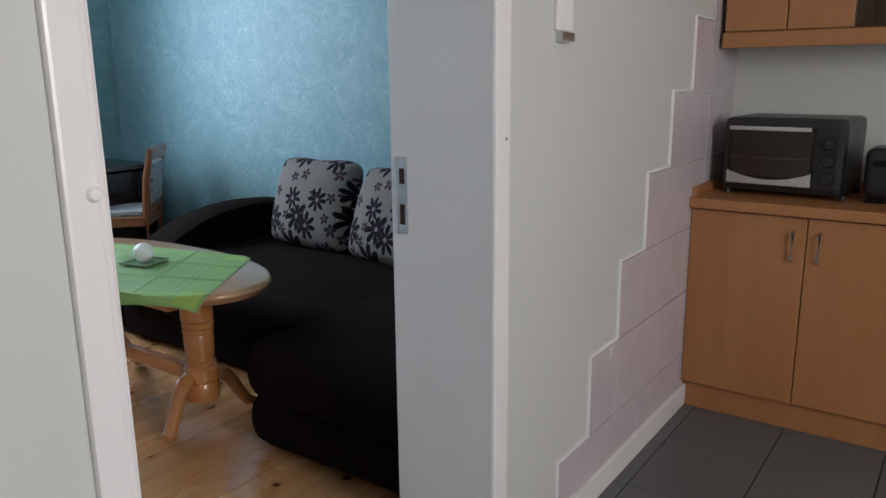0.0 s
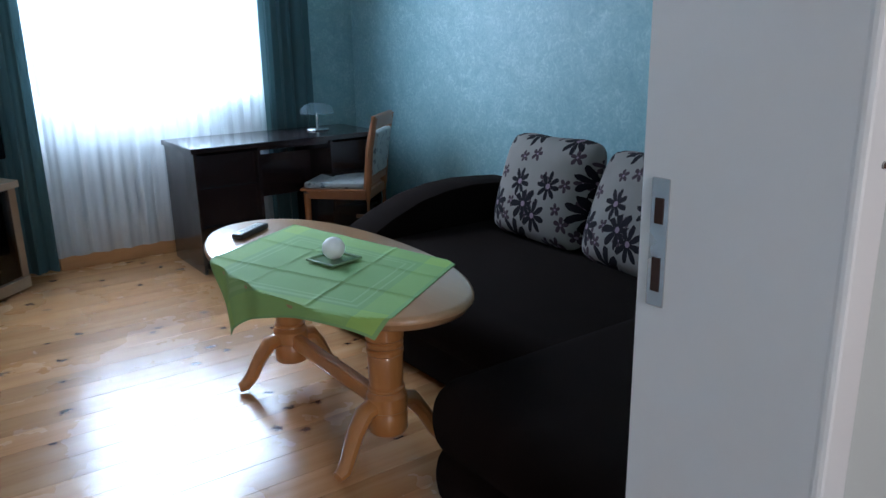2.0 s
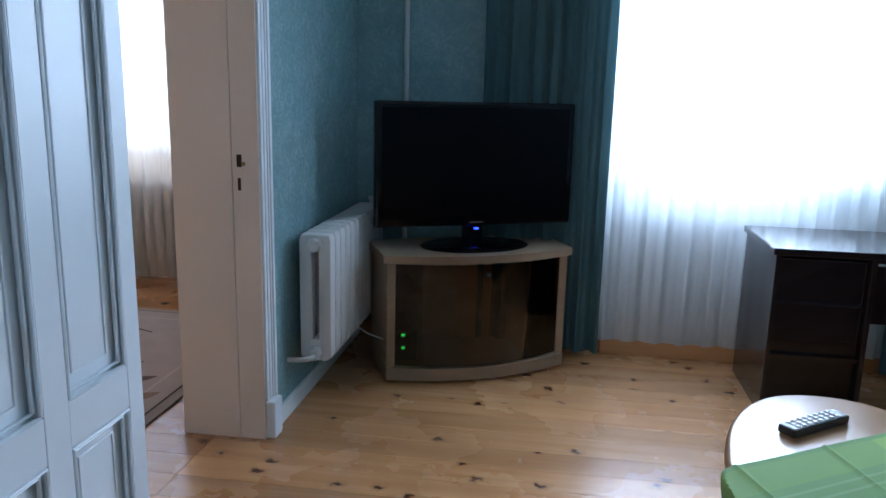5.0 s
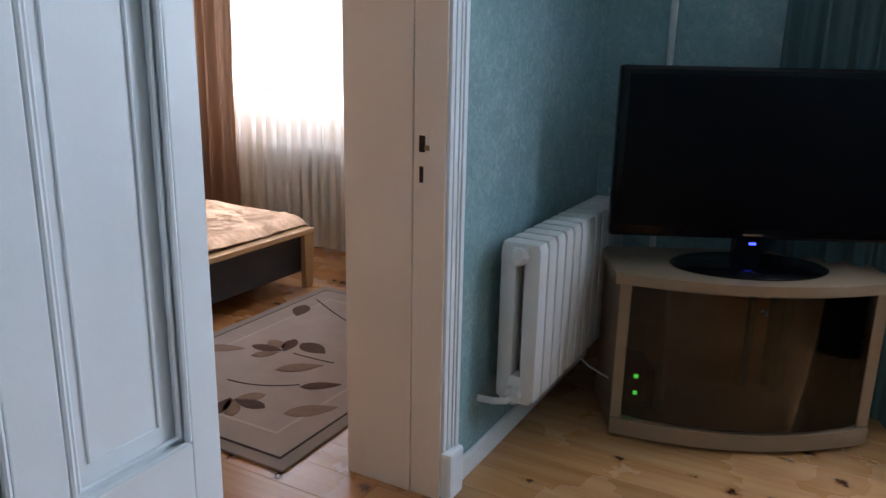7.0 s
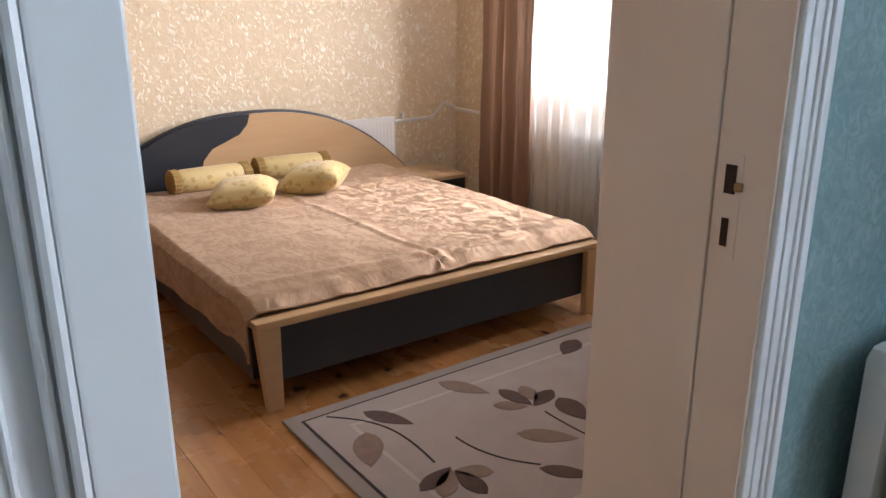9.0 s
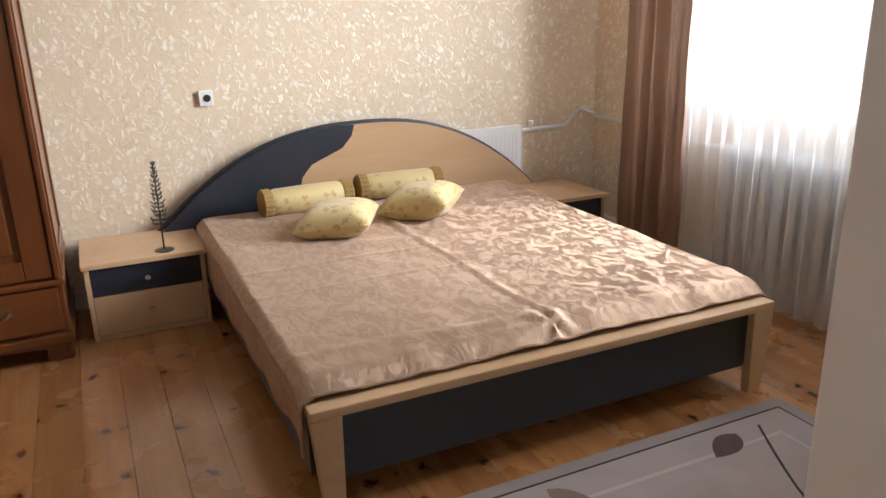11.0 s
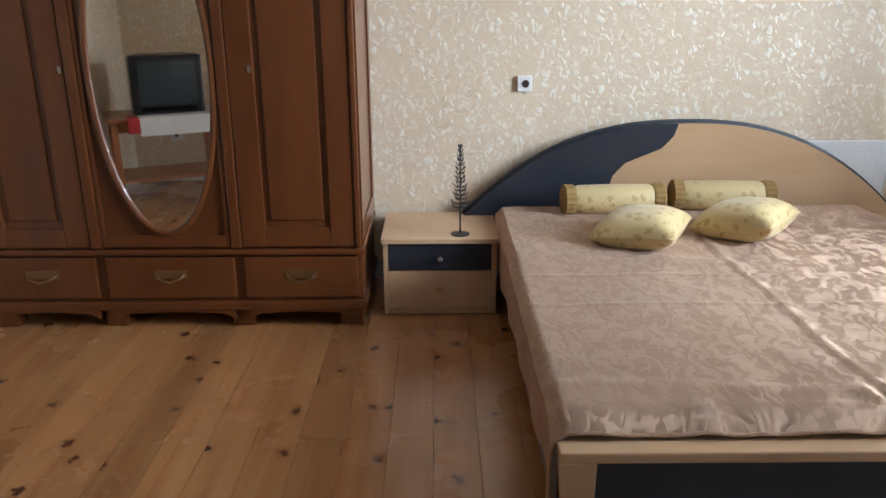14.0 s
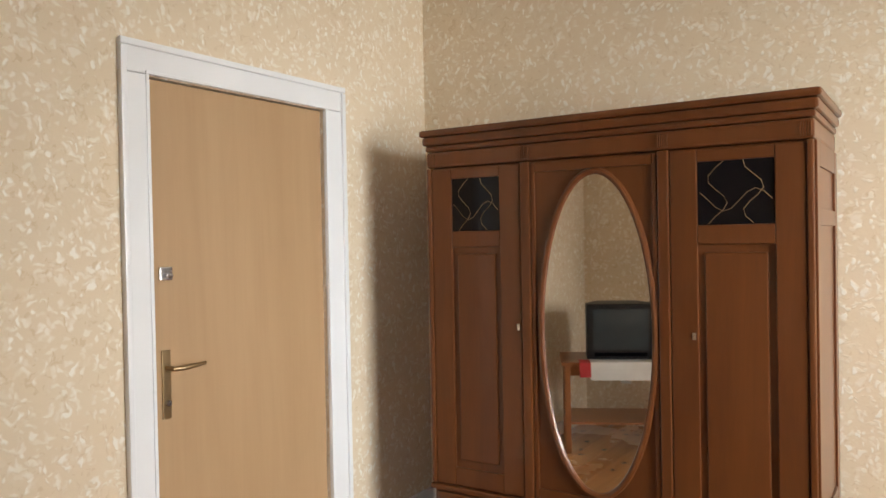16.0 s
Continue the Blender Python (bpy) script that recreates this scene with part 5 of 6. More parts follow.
part("headboard_edge", tube([(HC + HW * (i / 24 - 1), YH - 0.012, arch(HC + HW * (i / 24 - 1))) for i in range(49)], 0.017, 8, up=(0, 1, 0)), M_SLATE, bed, "dark rounded edge", True)
mt = thing("mattress", "thick mattress under the bedspread", "mattress")
part("cover", soft_box(XL + 0.06, YH + 0.03, 0.20, XR - 0.06, YF - 0.19, 0.385, 0.06), M_MATTRESS, mt, "", True)


def spread(u, v):
    """u across the bed from the window side, v from head to foot."""
    w = XR - XL
    hang = 0.24
    s = -hang + u * (w + 2 * hang - 0.04)
    y = YH + 0.12 + (YF - 0.055 - YH - 0.12) * v
    e = (1 - v) * (YF - 0.055 - YH - 0.12)
    z = 0.427 - 0.024 * v - 0.042 * max(0, 1 - e / 0.07) ** 1.6 + 0.007 * math.exp(-((e - 0.15 - 0.02 * math.sin(5 * s)) / 0.03) ** 2)
    z += 0.010 * max(0, 1 - e / 0.16) * noise.noise((s * 11, y * 4, 3)) * (1 if 0.1 < s < w - 0.14 else 0.2)
    z += 0.006 * noise.noise((s * 3, y * 2.5, 0)) + 0.0035 * noise.noise((s * 9, y * 6, 7))
    seam = s - (0.875 - 0.04 * (y + 3.4) + 0.008 * math.sin(9 * y))
    if e > 0.03:
        z += 0.008 * math.exp(-(seam / (0.010 if seam > 0 else 0.022)) ** 2)
    px, py = s - 0.853, y + 2.265
    rad = math.hypot(px, py)
    z += 0.010 * math.exp(-rad / 0.09) * math.sin(5 * math.atan2(py, px) + 0.6) * min(1, rad / 0.03)
    hx, hy = s - 0.95, y + 3.35
    z += 0.006 * math.exp(-(hx * hx + 3 * hy * hy) / 0.05) * math.sin(24 * hy + 7 * hx)
    z += 0.004 * math.exp(-((y + 3.17) / 0.010) ** 2) + 0.003 * math.exp(-((y + 2.91) / 0.010) ** 2)
    x = XL + 0.02 + s
    if s < 0.03:
        d = 0.03 - s
        return (XL + 0.045 - min(0.062, d) - 0.004 * math.sin(20 * y) * d * 4, y, z - max(0, d - 0.03) * (0.95 - 0.4 * v))
    if s > w - 0.07:
        d = s - (w - 0.07)
        return (XR - 0.05 + min(0.065, d) + 0.005 * math.sin(17 * y) * d * 4, y, z - max(0, d - 0.03) * (0.98 - 0.25 * v))
    return (x, y, z)


bs = thing("bedspread", "taupe damask satin bedspread spread over the bed", "bedspread")
part("cloth", sheet(spread, 170, 190, 0.006), M_SATIN, bs, "", True)
part("hem", tube([tuple(spread(i / 60, 1.0)) for i in range(61)], 0.005, 6), M_SATIN, bs, "stitched hem along the foot", True)


def bolster(x, y, z, rz, group):
    b = thing("bolster", "yellow damask bolster pillow with olive fringed ends", "pillow", group, pose(x, y, z, 0, 90, rz))
    L, R = 0.238, 0.066
    part("cover", lathe([(R * 0.9, -L + 0.06), (R, -L + 0.08), (R * 1.03, 0), (R, L - 0.08), (R * 0.9, L - 0.06)], seg=28), M_YELLOW, b, "", True)
    for s in (-1, 1):
        bm = bmesh.new()
        prof = [(R * 0.35, s * L), (R * 0.85, s * (L - 0.004)), (R * 1.04, s * (L - 0.015)), (R * 0.98, s * (L - 0.03)), (R * 1.04, s * (L - 0.045)), (R * 0.95, s * (L - 0.06))]
        add_lathe(bm, prof if s < 0 else prof[::-1], seg=36)
        for i, vtx in enumerate(bm.verts):
            k = 1 + (0.05 if i % 2 else -0.03)
            vtx.co.x *= k
            vtx.co.y *= k
        part("fringe", bm, M_FRINGE, b, "olive fringe", True)
    return b


bolster(-4.463, -3.98, 0.487, 3, "bolsters")
bolster(-4.965, -4.0, 0.497, -3, "bolsters")
cushion("pillow", "small yellow damask pillow lying on the bedspread", -4.49, -3.57, 0.475, 0.36, 0.34, 0.16, 6, 62, M_YELLOW, "yellow pillows")
cushion("pillow", "small yellow damask pillow lying on the bedspread", -4.93, -3.63, 0.488, 0.34, 0.34, 0.17, 10, 48, M_YELLOW, "yellow pillows")


def nightstand(label, x0, x1, yf):
    n = thing("nightstand", label, "nightstand", "nightstands", pose(x0, yf, 0))
    W, D, H = x1 - x0, 0.44, 0.36
    part("top", box(-0.01, -D, H - 0.022, W + 0.01, 0.012, H, bev=0.003), M_BEECH, n)
    for a in (0.0, W - 0.02):
        part("side", box(a, -D, 0.004, a + 0.02, 0, H - 0.023, bev=0.002), M_BEECH, n)
    part("bottom", box(0.021, -D, 0.004, W - 0.021, -0.006, 0.028), M_BEECH, n)
    part("back", box(0.021, -D, 0.03, W - 0.021, -D + 0.012, H - 0.024), M_BEECH, n)
    d1 = part("drawer", box(0.022, -0.40, 0.212, W - 0.022, -0.004, H - 0.026, bev=0.002), M_SLATE, n, "anthracite upper drawer")
    d2 = part("drawer", box(0.022, -0.40, 0.031, W - 0.022, -0.004, 0.208, bev=0.002), M_BEECH, n, "beech lower drawer")
    for d, z, mt_ in ((d1, 0.272, M_CHROME), (d2, 0.12, M_BRASS)):
        part("knob", lathe([(0.007, 0), (0.007, 0.012), (0.014, 0.018), (0.012, 0.026)], (W / 2, -0.005, z), 14, Matrix.Rotation(radians(-90), 4, "X")), mt_, d, "", True)
    return n


nightstand("beech nightstand with an anthracite drawer beside the wardrobe", -3.925, -3.425, -3.795)
nightstand("beech nightstand with an anthracite drawer beside the curtain", -6.10, -5.72, -3.75)

# wire ornament tree on the nightstand
tr = thing("ornament_tree", "small black wire tree ornament on a round foot", "ornament", at=pose(-3.765, -3.86, 0.36))
part("foot", lathe([(0.042, 0), (0.042, 0.004), (0.01, 0.008)], seg=20), M_BLACK, tr)
part("stem", lathe([(0.004, 0), (0.003, 0.40)], (0, 0, 0.005), 8), M_BLACK, tr)
rnd = random.Random(5)
for i in range(15):
    z = 0.12 + i * 0.019
    r = 0.040 * (1 - i / 18) * (0.8 + 0.4 * rnd.random())
    bm = bmesh.new()
    for j in range(7):
        a = 2 * math.pi * (j / 7 + rnd.random() * 0.1) + i
        add_tube(bm, [(0, 0, z), (r * 0.7 * math.cos(a), r * 0.7 * math.sin(a), z + 0.004), (r * math.cos(a), r * math.sin(a), z + 0.016)], 0.0022, 5)
    part("branch_ring", bm, M_BLACK, tr)

# wardrobe
wd = thing("wardrobe", "large mahogany wardrobe with an oval mirror door", "wardrobe")
WL, WR, WF, WB = -3.345, -1.745, -3.665, -4.275
part("carcass", box(WL, WB, 0.10, WR, WF - 0.012, 1.798, bev=0.004), M_WARD, wd)
for xx in (WL + 0.05, -2.82, -2.27, WR - 0.05):
    for yy in (WF - 0.06, WB + 0.06):
        part("foot", box(xx - 0.05, yy - 0.04, 0, xx + 0.05, yy + 0.04, 0.09, bev=0.012), M_WARD, wd)
part("plinth", box(WL - 0.015, WB, 0.085, WR + 0.015, WF + 0.012, 0.125, bev=0.008), M_WARD, wd)
part("ledge", box(WL - 0.012, WB, 0.335, WR + 0.012, WF + 0.014, 0.36, bev=0.008), M_WARD, wd)
for i, (d, z0, z1) in enumerate(((0.003, 1.80, 1.872), (0.009, 1.873, 1.90), (0.019, 1.901, 1.94), (0.029, 1.941, 1.972))):
    part("cornice", box(WL - d, WB, z0, WR + d, WF + 0.004 + d, z1, bev=0.012), M_WARD, wd)
XS = (WL, -2.825, -2.24, WR)
for a, b in zip(XS, XS[1:]):
    dd = part("drawer", box(a + 0.02, WF - 0.02, 0.14, b - 0.02, WF + 0.004, 0.325, bev=0.006), M_WARD, wd)
    mid = (a + b) / 2
    h = part("handle", tube([(mid - 0.055, WF + 0.005, 0.245), (mid - 0.05, WF + 0.03, 0.238), (mid, WF + 0.034, 0.222), (mid + 0.05, WF + 0.03, 0.238), (mid + 0.055, WF + 0.005, 0.245)], 0.005, 8), M_DULLBRASS, dd, "dull brass swing handle", True)
    part("back_plate", box(mid - 0.07, WF + 0.0035, 0.23, mid + 0.07, WF + 0.006, 0.268, bev=0.001), M_DULLBRASS, h)
for xx in XS:
    part("pilaster", box(xx - 0.022 if xx > WL else xx, WF - 0.012, 0.365, xx + 0.022 if xx < WR else xx, WF + 0.014, 1.798, bev=0.006), M_WARD, wd)


for ya, yb in ((WB + 0.002, WB + 0.075), (WF - 0.095, WF - 0.016)):
    part("side_stile", box(WL - 0.008, ya, 0.365, WL + 0.001, yb, 1.797, bev=0.004), M_WARD, wd)
for za, zb in ((0.365, 0.45), (1.50, 1.56), (1.71, 1.797)):
    part("side_rail", box(WL - 0.0075, WB + 0.0755, za, WL + 0.001, WF - 0.0955, zb, bev=0.004), M_WARD, wd)
for xa in (WL + 0.003, -2.847, -2.262, WR - 0.045):
    for k in range(5):
        part("flute", box(xa + 0.002 + k * 0.0085, WF + 0.004, 1.81, xa + 0.0085 + k * 0.0085, WF + 0.0125, 1.862, bev=0.002), M_WARD, wd)
for a, b in zip(XS, XS[1:]):
    mid, h2 = (a + b) / 2, (b - a) / 2 - 0.03
    part("apron", prism([(mid - h2, 0.09), (mid - h2, 0.045), (mid - h2 * 0.8, 0.07), (mid, 0.078), (mid + h2 * 0.8, 0.07), (mid + h2, 0.045), (mid + h2, 0.09)], 0, 0.016, Matrix(((1, 0, 0, 0), (0, 0, 1, WF - 0.01), (0, 1, 0, 0), (0, 0, 0, 1)))), M_WARD, wd, "scalloped apron")


def ward_door(a, b, glazed):
    d = part("door", box(a + 0.024, WF - 0.014, 0.37, b - 0.024, WF - 0.004, 1.79, bev=0.002), M_WARD, wd)
    fr_ = 0.10 if glazed else 0.018
    for p, q in ((a + 0.025, a + 0.025 + fr_), (b - 0.025 - fr_, b - 0.025)):
        part("stile", box(p, WF - 0.005, 0.371, q, WF + 0.008, 1.789, bev=0.004), M_WARD, d)
    for r, s in ((0.371, 0.45), (1.44, 1.51), (1.745, 1.789)) if glazed else ((0.371, 0.42), (1.75, 1.789)):
        part("rail", box(a + 0.0255 + fr_, WF - 0.005, r, b - 0.0255 - fr_, WF + 0.0075, s, bev=0.004), M_WARD, d)
    if glazed:
        part("raised_panel", box(a + 0.15, WF - 0.004, 0.485, b - 0.15, WF + 0.004, 1.41, bev=0.006), M_WARD, d)
        part("pane", box(a + 0.127, WF - 0.003, 1.512, b - 0.127, WF + 0.001, 1.744), M_GLOSSBLACK, d, "dark leaded glass pane")
        bm = bmesh.new()
        w = b - a - 0.27
        for k in range(3):
            add_tube(bm, [(a + 0.135 + w * (0.25 + 0.25 * k + 0.14 * math.sin(i * 0.9 + k)), WF + 0.002, 1.515 + 0.228 * i / 9) for i in range(10)] if k != 1 else [(a + 0.135 + w * i / 9, WF + 0.002, 1.60 + 0.04 * math.sin(i * 0.8)) for i in range(10)], 0.0018, 6)
        part("leading", bm, M_DULLBRASS, d, "curved lead strips")
    return d


ward_door(XS[0], XS[1], True)
ward_door(XS[2], XS[3], True)
md = ward_door(XS[1], XS[2], False)
CX, CZ, RA, RB = -2.545, 1.085, 0.232, 0.645
mir = part("mirror", prism(ell(RA, RB, 64), 0, 0.004, Matrix(((1, 0, 0, CX), (0, 0, 1, WF - 0.002), (0, 1, 0, CZ), (0, 0, 0, 1)))), m_mirror, md, "oval bevelled mirror")
part("mirror_frame", tube([(CX + (RA + 0.01) * math.cos(2 * math.pi * i / 64), WF + 0.003, CZ + (RB + 0.01) * math.sin(2 * math.pi * i / 64)) for i in range(64)], 0.014, 8, closed=True, up=(0, 1, 0)), M_WARD, md, "", True)
for xx in (-2.935, -2.20):
    part("key_plate", box(xx - 0.007, WF + 0.0082, 1.083, xx + 0.007, WF + 0.011, 1.111, bev=0.001), M_CHROME, wd, "small key plate with a key")

# socket, pipe, white wall panel
so = thing("wall_socket", "white wall socket on the papered wall", "socket", at=pose(-4.078, BY, 0.974))
part("plate", box(-0.034, 0, -0.036, 0.034, 0.02, 0.036, bev=0.004), M_PLASTIC, so)
part("insert", lathe([(0.017, 0), (0.018, 0.002)], (-0.004, 0.0205, 0), 20, Matrix.Rotation(radians(-90), 4, "X")), M_DARKHOLE, so, "dark round insert")
s2 = thing("wall_socket", "white wall socket low behind the small table", "socket", at=pose(-1.64, SB, 0.36, 0, 0, 180))
part("plate", box(-0.042, 0, -0.042, 0.042, 0.012, 0.042, bev=0.004), M_PLASTIC, s2)
part("insert", lathe([(0.014, 0), (0.015, 0.002)], (0, 0.0125, 0), 20, Matrix.Rotation(radians(-90), 4, "X")), M_DARKHOLE, s2, "dark round insert")
wp = thing("panel_radiator", "flat white ribbed panel radiator behind the headboard", "radiator")
part("panel", box(-5.844, BY + 0.03, 0.20, -4.95, BY + 0.046, 0.69, bev=0.003), M_WHITE, wp)
rib = part("rib", box(-0.0095, 0, 0.225, 0.0095, 0.0022, 0.665, bev=0.001), M_WHITE, wp)
rib.location = (-5.822, BY + 0.0455, 0)
for i in range(1, 32):
    part("rib", rib.data, None, wp).location = (-5.822 + i * 0.0275, BY + 0.0455, 0)
part("top_grille", box(-5.846, BY + 0.005, 0.69, -4.95, BY + 0.05, 0.698, bev=0.002), M_WHITE, wp)
part("side_cover", box(-5.849, BY + 0.004, 0.20, -5.8445, BY + 0.05, 0.69, bev=0.001), M_WHITE, wp)
part("valve", lathe([(0.010, 0), (0.010, 0.02), (0.017, 0.022), (0.015, 0.045)], (-5.925, BY + 0.022, 0.67), 12), M_WHITE, wp, "white valve", True)
part("bracket", box(-5.6, BY, 0.55, -5.57, BY + 0.032, 0.6), M_WHITE, wp)
cb = setting(part("pipe_run", tube([(-5.845, BY + 0.02, 0.662), (-6.17, BY + 0.02, 0.668), (-6.27, BY + 0.02, 0.765), (BWX + 0.02, BY + 0.02, 0.725)], 0.012, 10), M_WHITE, None, "", True), "white painted pipe running along the wall", "pipe")
setting(part("pipe_run", tube([(BWX + 0.022, BY + 0.02, 0.715), (BWX + 0.022, -3.45, 0.70), (BWX + 0.03, -3.40, 0.695), (BWX + 0.085, -3.36, 0.69), (BWX + 0.085, -3.07, 0.685)], 0.012, 10), M_WHITE, None, "", True), "white painted pipe leading to the radiator", "pipe")

# rug
rg = thing("rug", "beige rug with brown leaves and a grey border", "rug")
RX0, RX1, RY0, RY1 = -5.62, -3.985, -2.08, -0.985
part("border", box(RX0, RY0, 0.0, RX1, RY1, 0.010, bev=0.003), M_RUGEDGE, rg, "grey outer border")
part("border_line", box(RX0 + 0.05, RY0 + 0.05, 0.009, RX1 - 0.05, RY1 - 0.05, 0.0112), M_RUGLINE, rg, "thin dark line")
part("field", box(RX0 + 0.06, RY0 + 0.06, 0.0095, RX1 - 0.06, RY1 - 0.06, 0.0122), M_RUG, rg, "beige field")

def flowing(pts, k=14):
    """Points along one smooth curve through the given ones."""
    t = np.linspace(0, 1, len(pts))
    fx, fy = (np.polyfit(t, [p[i] for p in pts], len(pts) - 1) for i in (0, 1))
    return [(float(np.polyval(fx, q)), float(np.polyval(fy, q))) for q in np.linspace(0, 1, k)]


for bx in ((RX0 + 0.17, RY0 + 0.17, RX1 - 0.17, RY0 + 0.185), (RX0 + 0.17, RY1 - 0.185, RX1 - 0.17, RY1 - 0.17), (RX0 + 0.17, RY0 + 0.186, RX0 + 0.185, RY1 - 0.186), (RX1 - 0.185, RY0 + 0.186, RX1 - 0.17, RY1 - 0.186)):
    part("inner_line", box(bx[0], bx[1], 0.0105, bx[2], bx[3], 0.0128), M_RUGPALE, rg, "thin pale woven line")


def leaf_shape(a, b, w, z0, z1):
    """A pointed leaf from a to b."""
    a, b = Vector((*a, 0)), Vector((*b, 0))
    d = b - a
    side = Vector((-d.y, d.x, 0)).normalized() * w
    pts = []
    for sgn, order in ((1, range(0, 9)), (-1, range(8, -1, -1))):
        for i in order:
            if (i in (0, 8)) and sgn < 0:
                continue
            t = i / 8
            p = a + d * t + side * sgn * math.sin(math.pi * t ** 0.8) ** 0.9
            pts.append((p.x, p.y))
    return prism(pts[::-1], z0, z1)


for (p, q, w, dark) in (
    ((-4.24, -1.96), (-4.338, -1.786), 0.036, 1), ((-4.179, -1.835), (-4.087, -1.649), 0.05, 0), ((-4.588, -1.99), (-4.689, -1.804), 0.04, 0),
    ((-4.734, -1.808), (-4.757, -1.647), 0.034, 1), ((-4.895, -1.689), (-4.754, -1.637), 0.034, 1), ((-4.82, -1.781), (-4.789, -1.656), 0.034, 0),
    ((-4.64, -1.727), (-4.735, -1.647), 0.032, 0), ((-4.872, -1.63), (-4.833, -1.461), 0.05, 1), ((-4.58, -1.533), (-4.726, -1.389), 0.042, 0),
    ((-5.303, -1.961), (-5.147, -1.888), 0.045, 1), ((-4.289, -1.24), (-4.437, -1.096), 0.045, 0), ((-4.502, -1.338), (-4.61, -1.205), 0.032, 1),
    ((-4.138, -1.456), (-4.286, -1.503), 0.032, 1), ((-4.174, -1.389), (-4.28, -1.495), 0.034, 0), ((-4.376, -1.405), (-4.282, -1.482), 0.034, 0), ((-4.289, -1.33), (-4.283, -1.482), 0.034, 1)):
    part("leaf", leaf_shape(p, q, w, 0.0118, 0.0138), M_LEAFD if dark else M_LEAFL, rg, "woven brown leaf")
for pts in (((-4.121, -2.007), (-4.217, -1.897), (-4.264, -1.764), (-4.26, -1.554)), ((-4.761, -1.585), (-4.76, -1.474), (-4.768, -1.365)), ((-4.404, -1.635), (-4.432, -1.483), (-4.52, -1.351)), ((-5.411, -1.968), (-5.26, -1.703), (-5.203, -1.564))):
    part("stem", tube([(x, y, 0.0118) for x, y in flowing(pts)], 0.005, 6, 0.5), M_RUGLINE, rg, "thin dark woven stem")

# small table with an old television, seen in the mirror
st = thing("side_table", "small brown wooden table with a lower shelf", "table", at=pose(-1.77, -1.44, 0, 0, 0, -26))
part("tabletop", box(-0.36, -0.24, 0.60, 0.36, 0.24, 0.625, bev=0.004), M_CHAIRWOOD, st)
for sy in (-1, 1):
    part("apron", box(-0.30, sy * 0.20 - 0.01, 0.53, 0.30, sy * 0.20 + 0.01, 0.6, bev=0.002), M_CHAIRWOOD, st)
for sx in (-1, 1):
    for sy in (-1, 1):
        part("leg", box(sx * 0.32 - 0.02, sy * 0.20 - 0.02, 0, sx * 0.32 + 0.02, sy * 0.20 + 0.02, 0.60, bev=0.004), M_CHAIRWOOD, st)
part("shelf", box(-0.34, -0.22, 0.20, 0.34, 0.22, 0.215, bev=0.003), M_CHAIRWOOD, st)
tcl = thing("table_runner", "white cloth with a red corner on the table", "cloth", at=pose(-1.77, -1.44, 0, 0, 0, -26))
part("runner", sheet(lambda u, v: (-0.35 + u * 0.52, -0.262 + 0.45 * max(0, v - 0.25) / 0.75 - 0.002 * math.sin(9 * u), 0.6285 - 0.12 * max(0, 0.25 - v) / 0.25), 12, 16, 0.003), M_WHITECLOTH, tcl, "", True)
part("corner", sheet(lambda u, v: (0.165 + 0.075 * u, -0.268 + 0.2 * max(0, v - 0.35), 0.6285 - 0.10 * max(0, 0.35 - v) / 0.35), 6, 12, 0.003), M_RED, tcl, "red embroidered corner", True)
ct = thing("old_television", "old dark grey tube television on a small table", "television", at=pose(-1.80, -1.40, 0.634, 0, 0, -26) @ Matrix.Diagonal((0.88, 0.9, 0.9, 1)))
bm = prism([(-0.26, 0.0), (0.26, 0.0), (0.26, 0.14), (0.16, 0.34), (-0.16, 0.34), (-0.26, 0.14)], 0.0, 0.42, Matrix.Translation((0, -0.2, 0)), bev=0.015)
part("casing", bm, M_BLACK, ct)
part("screen", sheet(lambda u, v: ((u - 0.5) * 0.42, -0.2045 - 0.008 * (1 - (2 * u - 1) ** 2) * (1 - (2 * v - 1) ** 2), 0.07 + 0.31 * v), 10, 8, 0.003), M_CRT, ct, "curved grey picture tube", True)
part("control_strip", box(-0.2, -0.204, 0.02, 0.2, -0.2, 0.05, bev=0.002), M_GLOSSBLACK, ct)

# ---- kitchen corner ----
kc = thing("base_cabinet", "beech kitchen base cabinet with two doors", "cabinet")
KX, KF = HX + 0.006, 2.40
part("body", box(KX, KF + 0.02, HFLOOR + 0.10, 1.1, 2.875, 0.85), M_KBEECH, kc)
part("plinth", box(KX, KF + 0.03, HFLOOR, 1.1, KF + 0.05, HFLOOR + 0.10, bev=0.003), M_KBEECH, kc)
for a, b, hx in ((KX + 0.002, KX + 0.40, KX + 0.36), (KX + 0.404, KX + 0.80, KX + 0.444), (KX + 0.804, KX + 1.2, KX + 1.16)):
    d = part("door", box(a, KF, HFLOOR + 0.11, b, KF + 0.019, 0.845, bev=0.003), M_KBEECH, kc)
    part("handle", tube([(hx, KF, 0.80), (hx, KF - 0.022, 0.79), (hx, KF - 0.022, 0.70), (hx, KF, 0.69)], 0.006, 8), M_CHROME, d, "slim steel handle", True)
wt = thing("worktop", "beech worktop with a raised end strip", "worktop")
part("slab", box(KX - 0.004, KF - 0.03, 0.852, 1.1, 2.878, 0.89, bev=0.006), M_KBEECH, wt)
part("upstand", box(KX - 0.004, KF - 0.0, 0.8905, KX + 0.016, 2.85, 0.925, bev=0.005), M_KBEECH, wt)
part("upstand", box(KX + 0.0165, 2.855, 0.8905, 1.1, 2.878, 0.925, bev=0.005), M_KBEECH, wt)
uc = thing("wall_cabinet", "beech kitchen wall cabinet with glazed section", "cabinet")
part("body", box(KX + 0.02, 2.62, 1.44, 1.1, 2.878, 2.2), M_KBEECH, uc)
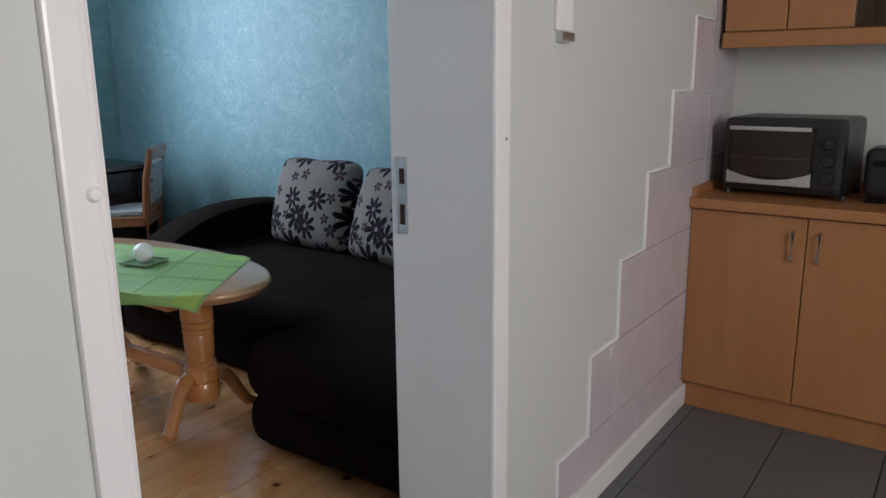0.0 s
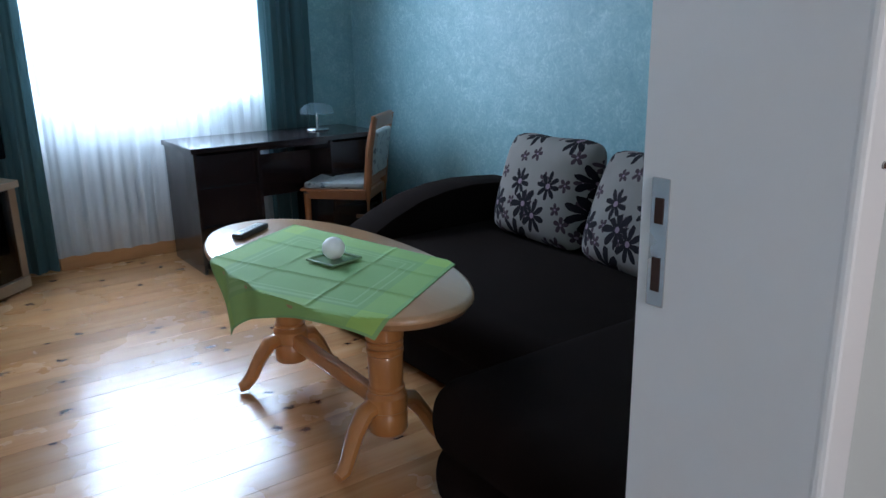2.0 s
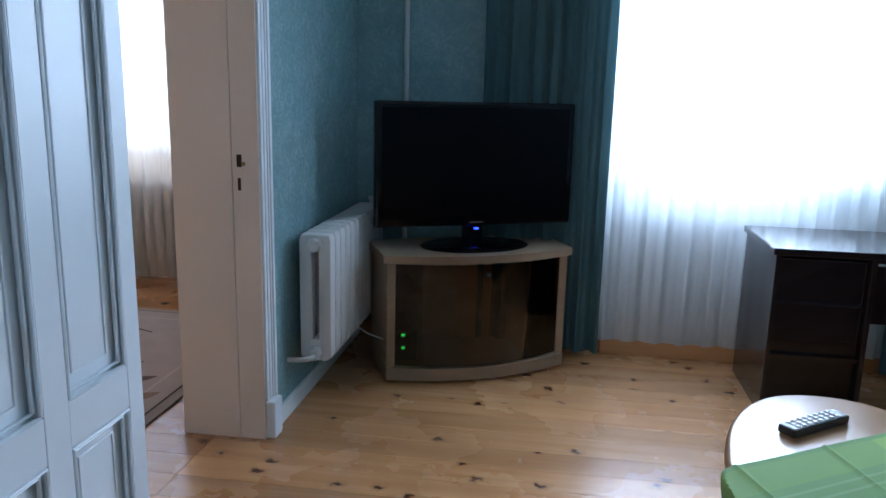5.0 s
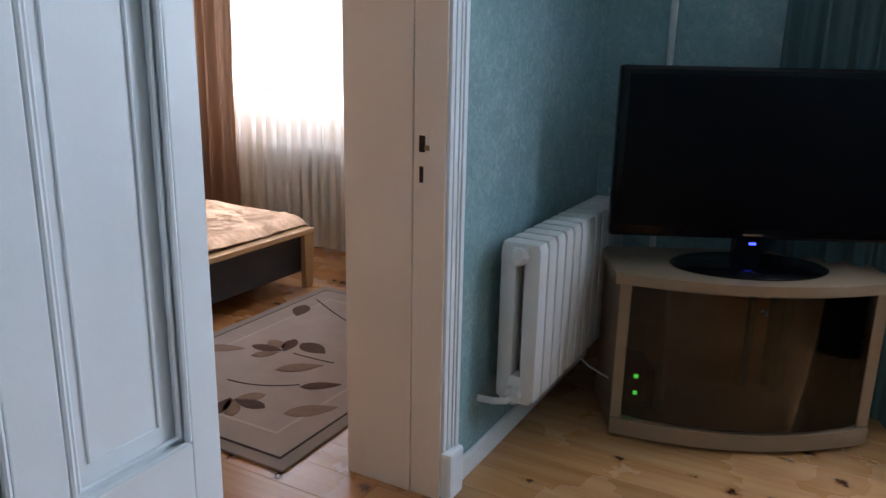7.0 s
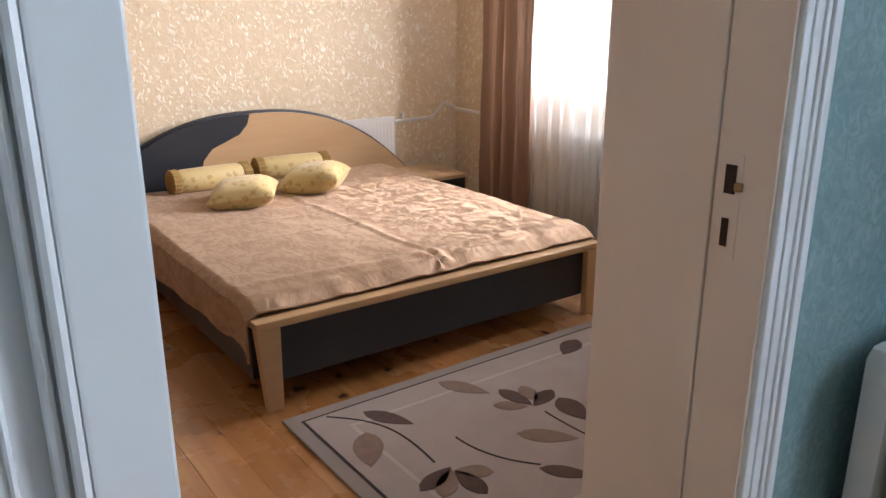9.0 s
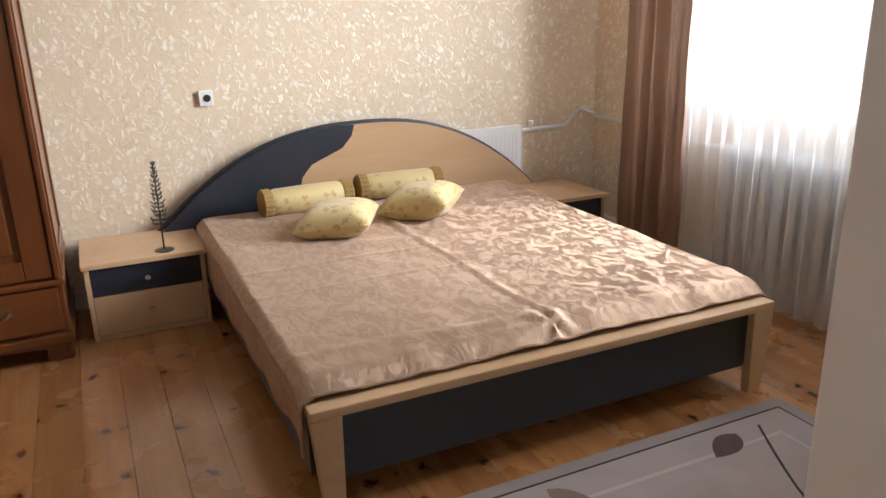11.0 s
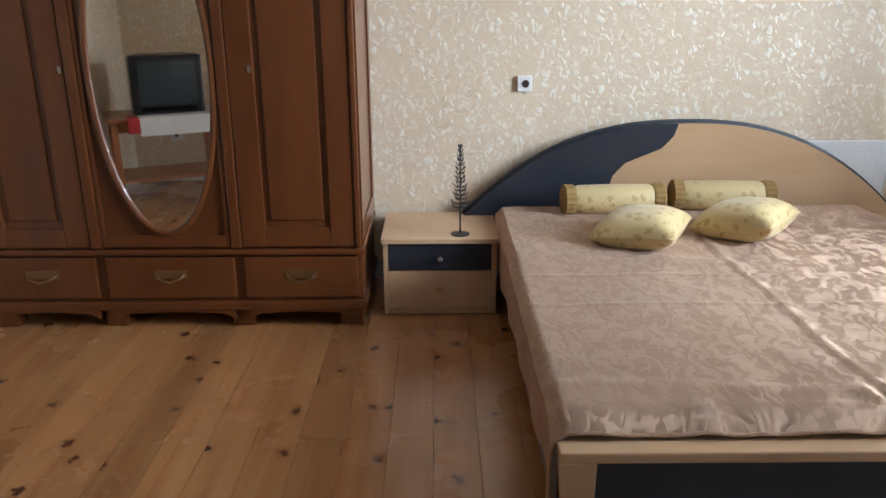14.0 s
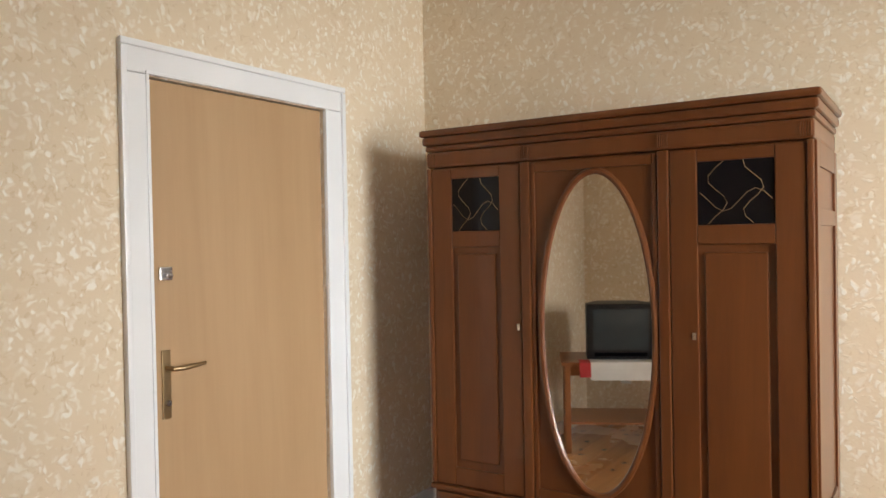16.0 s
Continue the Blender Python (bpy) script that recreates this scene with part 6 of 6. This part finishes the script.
part("pelmet", box(KX + 0.015, 2.595, 1.425, 1.1, 2.619, 1.48, bev=0.004), M_KBEECH, uc)
for a, b in ((KX + 0.022, KX + 0.235), (KX + 0.239, KX + 0.45)):
    part("door", box(a, 2.598, 1.485, b, 2.618, 2.19, bev=0.004), M_KBEECH, uc)
part("glazed_door", box(KX + 0.454, 2.602, 1.485, KX + 0.85, 2.616, 2.19, bev=0.003), M_TINT, uc, "glazed door")
ov = thing("toaster_oven", "black countertop oven with a glass door", "oven", at=pose(KX + 0.285, 2.69, 0.891, 0, 0, -4))
part("body", box(-0.215, -0.16, 0.015, 0.205, 0.17, 0.285, bev=0.025), M_BLACK, ov)
gd = part("glass_door", box(-0.19, -0.174, 0.05, 0.105, -0.169, 0.255, bev=0.002), M_TINT, ov, "glass oven door")
part("handle", box(-0.185, -0.192, 0.240, 0.10, -0.175, 0.256, bev=0.004), M_CHROME, gd, "steel bar handle")
part("trim", sheet(lambda u, v: (-0.19 + 0.295 * u, -0.1755, 0.045 + v * (0.018 + 0.03 * (2 * u - 1) ** 2)), 20, 2, 0.004), M_CHROME, ov, "curved steel trim")
# Pale plate paints both the steel inside and the kitchen's reflection in the glass.
part("cavity", box(-0.18, -0.1655, 0.075, 0.095, -0.161, 0.235, bev=0.002), M_OVENPLATE, ov, "pale plate for the steel inside and the reflected kitchen")
part("rack", box(-0.18, -0.168, 0.14, 0.095, -0.166, 0.145), M_CHROME, ov)
for zz in (0.20, 0.14, 0.08):
    part("knob", lathe([(0.022, 0), (0.02, 0.018), (0.016, 0.022)], (0.155, -0.16, zz), 18, Matrix.Rotation(radians(90), 4, "X")), M_BLACK, ov, "round control knob", True)
for sx in (-1, 1):
    for sy in (-1, 1):
        part("foot", lathe([(0.012, 0), (0.012, 0.018)], (sx * 0.2, sy * 0.12, 0), 10), M_BLACK, ov)
to = thing("toaster", "black two-slice toaster on the worktop", "toaster", at=pose(KX + 0.655, 2.64, 0.891, 0, 0, 0))
part("body", soft_box(-0.12, -0.09, 0.012, 0.16, 0.09, 0.19, 0.03), M_BLACK, to, "", True)
part("lever", box(-0.09, -0.105, 0.13, -0.05, -0.09, 0.15, bev=0.004), M_GLOSSBLACK, to)
part("base", box(-0.11, -0.08, 0, 0.15, 0.08, 0.014, bev=0.004), M_GLOSSBLACK, to)
sw = thing("light_switch", "white light switch with a small steel plate below", "switch", at=pose(HX, 1.305, 1.47))
part("plate", box(0, -0.04, -0.03, 0.014, 0.04, 0.06, bev=0.005), M_PLASTIC, sw)
part("tag", box(0.0, -0.028, -0.055, 0.02, 0.036, -0.034, bev=0.002), M_CHROME, sw, "small steel plate")

# wall tiles in a staircase and their white edge bead
for i in range(6):
    y0 = 1.341 + 0.1985 * i
    z0 = 0.279 + 0.249 * i
    pieces = [(y0, min(y0 + 0.1965, 2.878), z, min(z + 0.247, z0)) for z in [z0 - 0.249 * (j + 1) for j in range(i + 1)]]
    for a, b, c, d in pieces:
        c = max(c, HFLOOR + 0.087)
        if d > c and not (a > KF and d < 0.85):
            part("tile", box(HX + 0.0005, a, c, HX + 0.006, b, d - 0.002, bev=0.0015), M_PINK_TILE, wall_h)
    part("edge_bead", box(HX, y0 - 0.008, max(z0 - 0.249, HFLOOR + 0.086), HX + 0.009, y0 - 0.001, z0, bev=0.002), M_GROUT, wall_h, "white tile edge bead")
    part("edge_bead", box(HX, y0 - 0.008, z0 + 0.0005, HX + 0.009, y0 + 0.19, z0 + 0.0085, bev=0.002), M_GROUT, wall_h, "white tile edge bead")
for j in range(9):
    part("tile", box(HX + 0.0005, 2.54, 0.90 + j * 0.249 - 0.125, HX + 0.006, 2.736, 1.147 + j * 0.249 - 0.127, bev=0.0015), M_PINK_TILE, wall_h)
    part("tile", box(HX + 0.0005, 2.738, 0.90 + j * 0.249 - 0.125, HX + 0.006, 2.878, 1.147 + j * 0.249 - 0.127, bev=0.0015), M_PINK_TILE, wall_h)

# floor boards, last
BW = 0.145
x = BWX - 0.15
while x < LX:
    b = min(x + BW, LX + 0.02)
    for ya, yb in ((BY - 0.05, SB + 0.12), (SB + 0.1215, NY + 0.05)):
        if b > (WX - 0.2 if ya > SB else BWX - 0.2):
            part("floor_board", box(x + 0.0005, ya, -0.022, b - 0.0005, yb, 0.0, bev=0.0008), M_PINE if ya > SB else M_PINERED, floor_l)
    x += BW
for i in range(10):
    for j in range(16):
        a, c = LX + 0.03 + i * 0.33, -1.9 + j * 0.33
        if a < 1.4 and c > -0.6:
            part("floor_tile", box(a, c, HFLOOR - 0.01, a + 0.326, c + 0.326, HFLOOR, bev=0.002), M_GREYTILE, floor_k)
